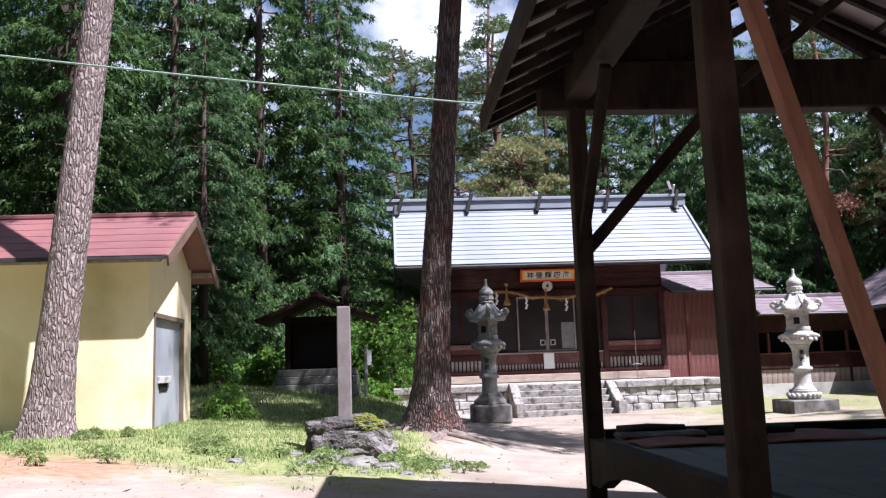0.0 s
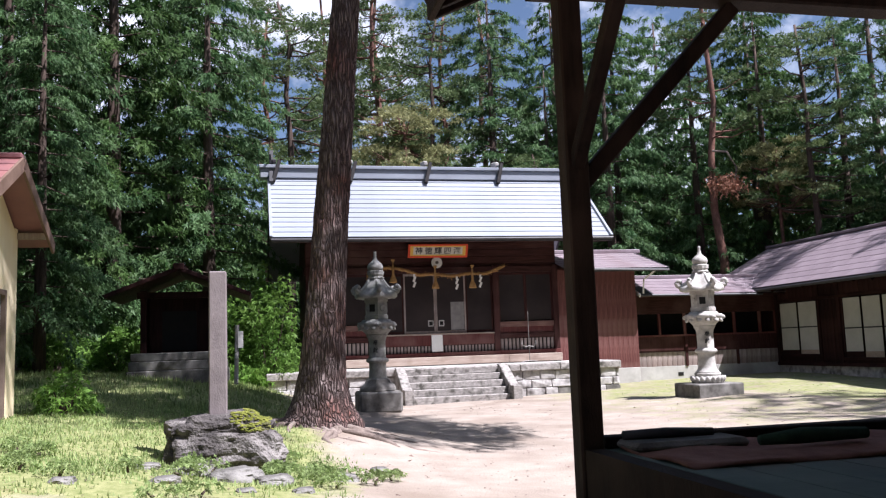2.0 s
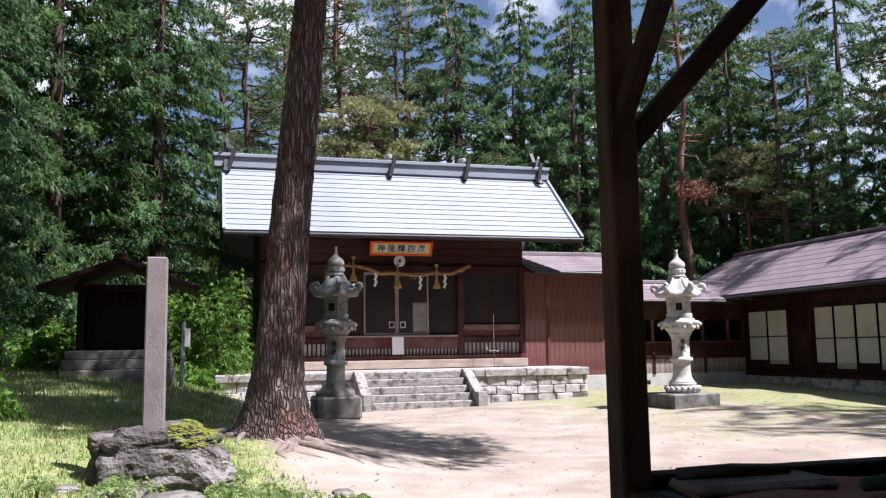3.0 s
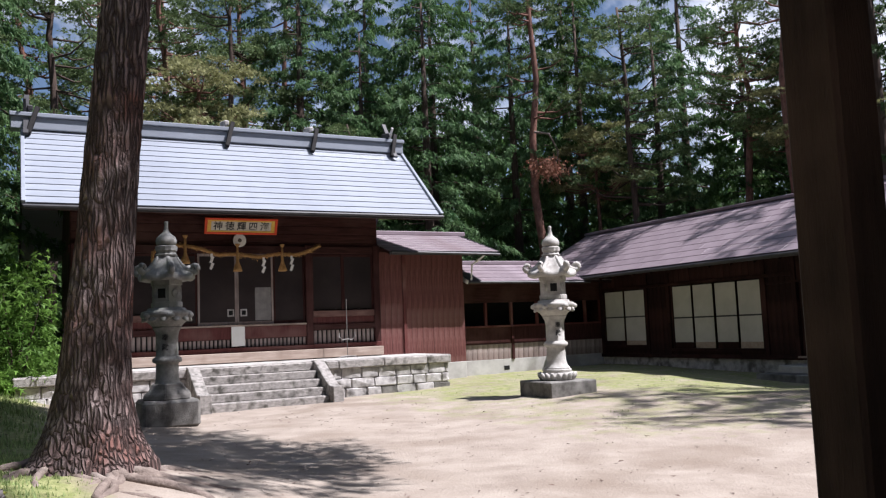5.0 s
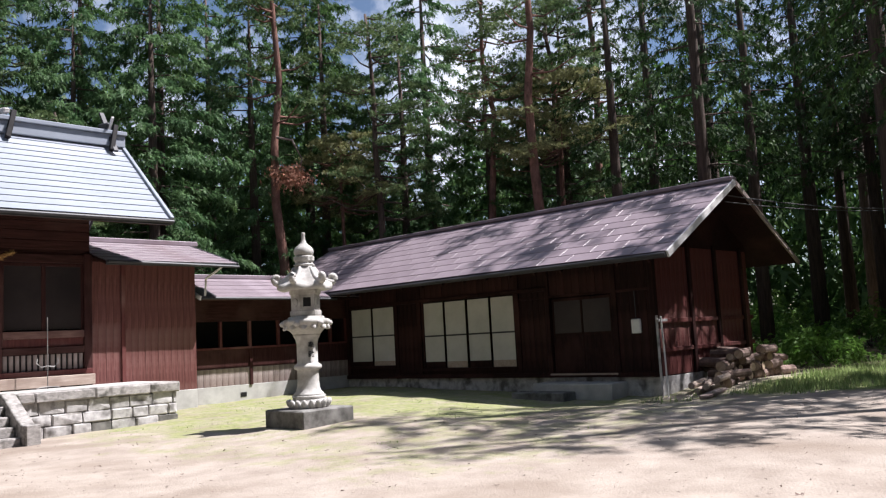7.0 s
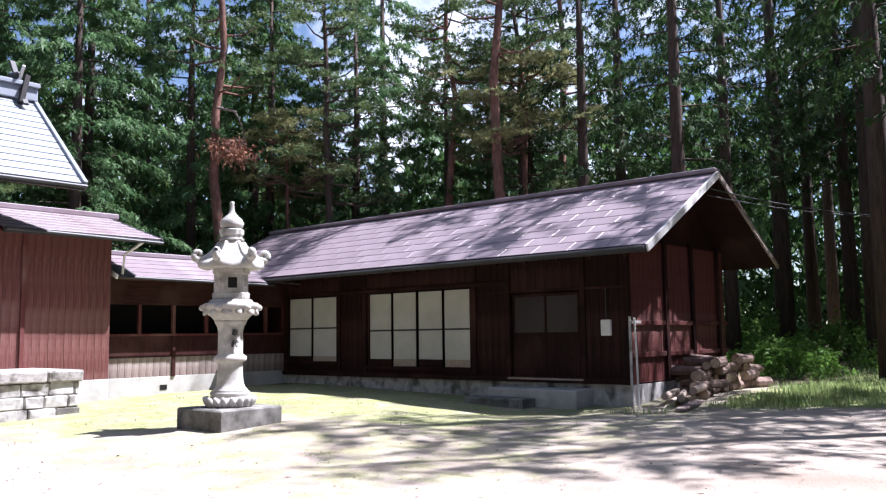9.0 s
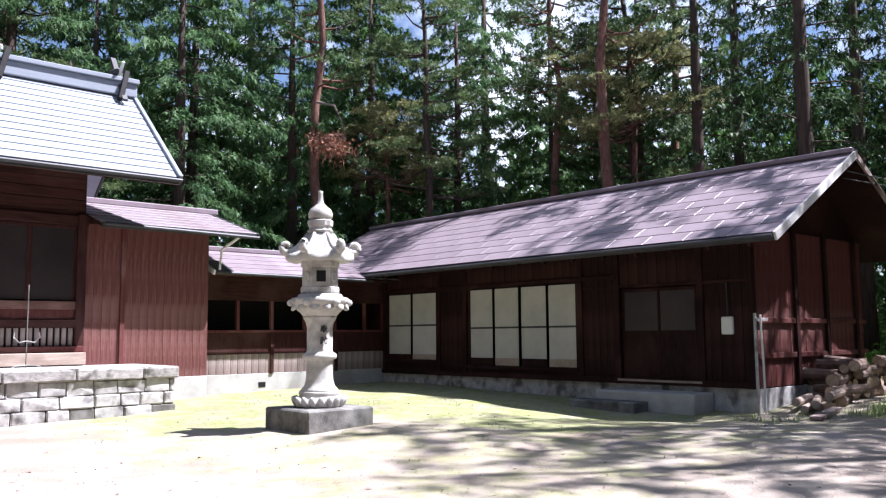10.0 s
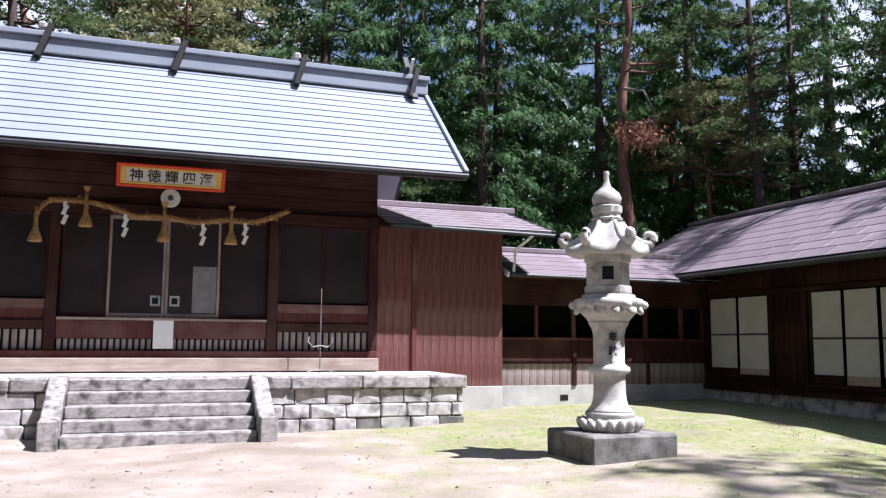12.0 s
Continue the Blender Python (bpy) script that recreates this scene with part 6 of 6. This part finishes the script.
# ---- log pile beside the house ----
def build_logs():
    rnd = random.Random(12)
    made = 0
    for row in range(4):
        n = 13 - 2 * row
        for i in range(n):
            x = 19.0 + row * 0.34 + i * 0.345 + rnd.uniform(-0.05, 0.05)
            r = rnd.uniform(0.085, 0.14)
            y1, L = 18.55 + rnd.uniform(-0.12, 0.15), rnd.uniform(0.55, 0.85)
            z = gz(x, 18.8) + 0.11 + row * 0.19
            ang = rnd.uniform(1.0, 1.9) if rnd.random() < 0.55 else rnd.uniform(-0.5, 0.5)
            o = thing("log", (x, y1, z), "split firewood log with grey bark in a rough pile", "log", "firewood pile")
            d = Vector((math.sin(ang), math.cos(ang), rnd.uniform(-0.1, 0.1)))
            p = Vector((x, y1, z))
            part("bark", tube([p, p + d * L * 0.5, p + d * L], [r, r * rnd.uniform(0.9, 1.05), r], 9), LOGBARK, o)
            part("cut_end", tube([p - d * 0.004, p + d * 0.0], r * 0.9, 9), LOGEND, o, "pale cut end")
    for k, (x, y, L, a) in enumerate(((18.5, 18.6, 1.1, 75), (18.4, 18.35, 1.2, 68), (18.75, 18.25, 0.9, 80), (18.9, 18.5, 1.0, 85), (18.6, 18.8, 1.1, 78))):
        z = gz(x, y) + 0.08 + 0.11 * (k % 3)
        d = Vector((math.sin(radians(a)), math.cos(radians(a)), 0.03))
        o = thing("log", (x, y, z), "pale barkless timber lying at the house corner", "log", "firewood pile")
        part("bark", tube([Vector((x, y, z)), Vector((x, y, z)) + d * L], 0.075, 9), WOODPALE, o)
    b = box(17.3, 18.5, 18.1, 18.3, 0.02, 0.12, 0.01)
    o = thing("plank", (17.9, 18.2, 0.05), "weathered grey plank lying on the ground", "plank")
    part("board", beam((17.6, 18.0, gz(17.6, 18.0) + 0.05), (19.0, 18.25, gz(19, 18.2) + 0.06), 0.2, 0.06, 0.008), WOODGREY, o)


build_logs()


# ---- wires ----
def wire(name, p, q, sag, r, mat, label):
    p, q = Vector(p), Vector(q)
    pts = []
    for i in range(25):
        s = i / 24
        c = p.lerp(q, s)
        c.z -= sag * 4 * s * (1 - s)
        pts.append(c)
    o = thing(name, p, label, "cable")
    part("strand", tube(pts, r, 6), mat, o)


wire("rope_line", (-9.5, 9.2, 5.38), (1.10, 9.05, 3.97), 0.05, 0.009, material("pale_green_rope", (0.22, 0.34, 0.27), (0.33, 0.43, 0.36), 20, 0.8, 0.1), "pale green rope tied to the pavilion eave")
wire("cable", (20.7, 18.5, 4.62), (40, 15.5, 6.0), 0.5, 0.016, TRIMDARK, "thin black service cable from the house gable")
wire("cable", (20.5, 18.5, 4.45), (40, 14.5, 6.2), 0.6, 0.012, TRIMDARK, "thin black service cable from the house gable")


# ---- dead branch on the pine behind the corridor ----
def build_dead_branch():
    rng = np.random.default_rng(3)
    x, y = 18.95, 35.05
    t = thing("dead_branch", (x, y, 7.7), "rust-brown dead pine branch hanging from the trunk", "branch")
    part("wood", tube([(x, y, 9.3), (x + 0.5, y - 0.3, 9.2), (x + 0.85, y - 0.4, 8.5), (x + 0.7, y - 0.4, 7.9)], [0.05, 0.04, 0.03, 0.02], 6), ROOTWOOD, t)
    part("wood", tube([(x, y, 7.9), (x + 0.5, y - 0.5, 8.2), (x + 0.9, y - 0.5, 8.05)], [0.04, 0.03, 0.015], 6), ROOTWOOD, t)
    pos = rng.normal(size=(420, 3)) * np.array([0.42, 0.25, 0.20]) + np.array([x + 0.25, y - 0.5, 7.75])
    way = rng.normal(size=(420, 3)) + np.array([0, 0, -0.3])
    part("needles", tri_mesh("needles", fronds(pos, way, rng.uniform(0.2, 0.35, 420), rng.uniform(0.05, 0.1, 420), 0.3, rng, 1), DEADLEAF), None, t)


build_dead_branch()


# ---- shrubs, grass, litter ----
def shrub(name, x, y, rx, rz, n, seed, mat, label, size=0.12):
    rng = np.random.default_rng(seed)
    z0 = gz(x, y)
    t = thing(name, (x, y, z0), label, "shrub", "shrubs of the grove edge")
    q = rng.normal(size=(n, 3))
    q /= np.linalg.norm(q, axis=1, keepdims=True)
    q[:, 2] = np.abs(q[:, 2])
    lob = 1 + 0.35 * np.sin(q[:, 0] * 5 + seed) * np.cos(q[:, 1] * 4 + q[:, 2] * 5)
    pos = q * (rng.uniform(0.45, 1.0, n) ** 0.5 * lob)[:, None] * np.array([rx, rx, rz]) + np.array([x, y, z0 + 0.05])
    way = q + rng.normal(size=(n, 3)) * 0.6
    v = fronds(pos, way, rng.uniform(0.7, 1.3, n) * size, rng.uniform(0.35, 0.6, n) * size, 0.3, rng, 1)
    part("foliage", tri_mesh("foliage", v, mat), None, t)
    st = bmesh.new()
    for k in range(1 if name == "weed" else 7):
        a = k * 0.9 + seed
        join(st, tube([(x, y, z0 - 0.05), (x + rx * 0.3 * math.cos(a), y + rx * 0.3 * math.sin(a), z0 + rz * 0.4), (x + rx * 0.6 * math.cos(a), y + rx * 0.6 * math.sin(a), z0 + rz * 0.8)], [0.02, 0.015, 0.006], 4, False))
    part("stem", st, DARKBARK, t)


for i, (x, y, rx, rz, n, m) in enumerate(((0.3, 28.9, 0.9, 3.0, 2200, 0), (-0.9, 29.6, 1.0, 2.2, 2000, 0), (0.1, 29.6, 1.0, 0.9, 1500, 0), (-0.9, 30.6, 1.1, 1.3, 1600, 0), (1.0, 31.5, 0.9, 1.6, 1400, 0), (-0.2, 28.3, 0.6, 0.5, 700, 0), (-3.6, 27.2, 0.9, 1.0, 1100, 0), (-5.0, 26.4, 0.8, 0.9, 900, 0),
        (-3.05, 18.0, 0.45, 0.55, 500, 0), (-0.2, 31.6, 0.8, 3.2, 1700, 0), (-6.6, 24.0, 0.8, 0.9, 800, 1), (-4.4, 29.0, 1.0, 1.6, 1200, 1),
        (25.5, 20.5, 0.9, 0.7, 900, 0), (27.5, 19.0, 1.1, 0.9, 1000, 0), (29.5, 20.2, 1.2, 1.0, 1000, 0), (31.0, 17.2, 1.3, 1.0, 1000, 0), (33.5, 19.5, 1.4, 1.3, 1100, 0), (35.5, 22.5, 1.5, 1.5, 1100, 0), (26.5, 24.0, 1.0, 1.3, 900, 1),
        (37.5, 19.2, 1.6, 1.6, 1100, 0), (32.2, 22.8, 1.3, 1.5, 1000, 0), (39.0, 26.0, 1.8, 2.0, 1200, 0), (36.0, 14.6, 1.5, 1.3, 1000, 0))):
    shrub("shrub", x, y, rx, rz, n, 40 + i, BUSHLEAF if m == 0 else CEDARLEAF, "bright green leafy shrub" if m == 0 else "dark green low shrub", 0.16 if y < 19 else 0.24)


def weeds():
    rnd = random.Random(31)
    for i in range(44):
        x, y = (rnd.uniform(-5.2, 0.9), rnd.uniform(9.4, 13.6)) if i % 3 else (rnd.uniform(-1.3, 1.3), rnd.uniform(11.9, 12.6))
        if abs(x + 0.5) < 0.7 and abs(y - 13) < 0.5:
            continue
        shrub("weed", x, y, rnd.uniform(0.08, 0.19), rnd.uniform(0.05, 0.11), rnd.randint(110, 220), 80 + i, GRASSBLADE, "small leafy green weed on bare earth", 0.06)


weeds()


def blades(name, n, seed, area, h, keep, mat, label):
    rng = np.random.default_rng(seed)
    x = rng.uniform(area[0], area[1], n)
    y = rng.uniform(area[2], area[3], n)
    k = rng.uniform(0, 1, n) < keep(x, y)
    x, y = x[k], y[k]
    n = len(x)
    z = ground_z(x, y)
    a = rng.uniform(0, 2 * math.pi, n)
    hh = rng.uniform(0.4, 1.0, n) ** 1.5 * h
    w = rng.uniform(0.006, 0.014, n) * (1 + h)
    b = np.stack([x, y, z - 0.01], 1)
    sd = np.stack([np.cos(a), np.sin(a), np.zeros(n)], 1) * w[:, None]
    ln = np.stack([-np.sin(a), np.cos(a), np.zeros(n)], 1) * (hh * rng.uniform(-0.6, 0.6, n))[:, None]
    tip = b + ln + np.stack([0 * x, 0 * x, hh], 1)
    v = np.stack([b - sd, b + sd, tip], 1).reshape(-1, 3)
    ob = new(name, tri_mesh(name, v, mat))
    return tagged(ob, label, "grass", kind="stuff")


def patch(f, lo, hi):
    def g(x, y):
        nn = 0.5 + 0.5 * np.sin(x * 1.7 + 1.3 * np.sin(y * 1.1)) * np.sin(y * 1.9 + 0.8 * np.sin(x * 2.3))
        n2 = 0.5 + 0.5 * np.sin(x * 6.1 + y * 2.0) * np.sin(y * 5.3 - x * 1.7)
        return np.clip((f(x, y) + 0.5 * nn + 0.3 * n2 - lo) / (hi - lo), 0, 1)
    return g


blades("grass", 120000, 1, (-7.0, 2.2, 8.6, 20.0), 0.075, patch(lambda x, y: cover(x, y)[0] * 1.0 - 0.45 * cover(x, y)[2] - 0.12 * smooth01(11.0, 9.5, y), 0.85, 1.6), GRASSBLADE, "short fresh grass and weeds in patches")
blades("grass", 45000, 2, (7.0, 18.3, 15.0, 30.5), 0.05, patch(lambda x, y: cover(x, y)[0], 1.05, 1.7), GRASSBLADE, "thin low grass on the yard")
blades("grass", 50000, 3, (17.0, 30.0, 12.0, 19.3), 0.20, patch(lambda x, y: cover(x, y)[0], 0.9, 1.6), GRASSBLADE, "rough grass beside the house")
blades("grass", 50000, 4, (-9.0, 1.5, 19.0, 29.5), 0.15, patch(lambda x, y: cover(x, y)[0], 0.9, 1.6), GRASSBLADE, "shaded grass before the grove")


def litter(n, seed, area):
    rng = np.random.default_rng(seed)
    x, y = rng.uniform(area[0], area[1], n), rng.uniform(area[2], area[3], n)
    z = ground_z(x, y) + 0.012
    c = np.stack([x, y, z], 1)
    d = rng.normal(size=(n, 3)) * np.array([1, 1, 0.25])
    e = rng.normal(size=(n, 3)) * np.array([1, 1, 0.25])
    s = rng.uniform(0.012, 0.05, n)[:, None]
    v = np.stack([c - d * s * 0.4, c + e * s * 0.4, c + d * s * 0.5], 1).reshape(-1, 3)
    tagged(new("leaf_litter", tri_mesh("leaf_litter", v, LOGBARK)), "scattered dry leaves and twigs on the yard", "litter", kind="stuff")


litter(6000, 9, (-4, 17, 8, 27))


# ---- far woods all round ----
def far_woods():
    rng = np.random.default_rng(17)
    n = 85000
    a = rng.uniform(0, 2 * math.pi, n)
    R = rng.uniform(50, 72, n)
    x, y = 8 + R * np.sin(a), 18 + R * np.cos(a)
    gap = np.exp(-(((a + math.pi) % (2 * math.pi) - math.pi + 0.13) / 0.20) ** 2)
    gap2 = np.exp(-((a - 0.84) / 0.13) ** 2)     # thinner woods to the north-east
    top = 12.0 + 8.0 * (1 - gap) * (1 - 0.8 * gap2) + 2.0 * np.sin(a * 23) + 1.5 * np.sin(a * 51 + 1)
    z = rng.uniform(0, 1, n) ** 1.4 * top
    m = 46000                                # unseen nearer belt to the south of the yard, added to block sky light
    a2, R2 = rng.uniform(radians(100), radians(275), m), rng.uniform(27, 40, m)
    x2, y2 = 6 + R2 * np.sin(a2), 15 + R2 * np.cos(a2)
    z2 = rng.uniform(0, 1, m) * (18.0 + 3.0 * np.sin(a2 * 21) + 2.0 * np.sin(a2 * 47))
    x, y, z, n = np.concatenate([x, x2]), np.concatenate([y, y2]), np.concatenate([z, z2]), n + m
    pos = np.stack([x, y, z], 1)
    way = rng.normal(size=(n, 3)) + np.array([0, 0, -0.5])
    v = fronds(pos, way, rng.uniform(1.2, 2.4, n), rng.uniform(0.6, 1.1, n), 0.3, rng, 1)
    tagged(new("far_woods", tri_mesh("far_woods", v, CEDARLEAF)), "dark far conifer woods all round the shrine, with an added unseen belt", "woods", kind="stuff")


far_woods()
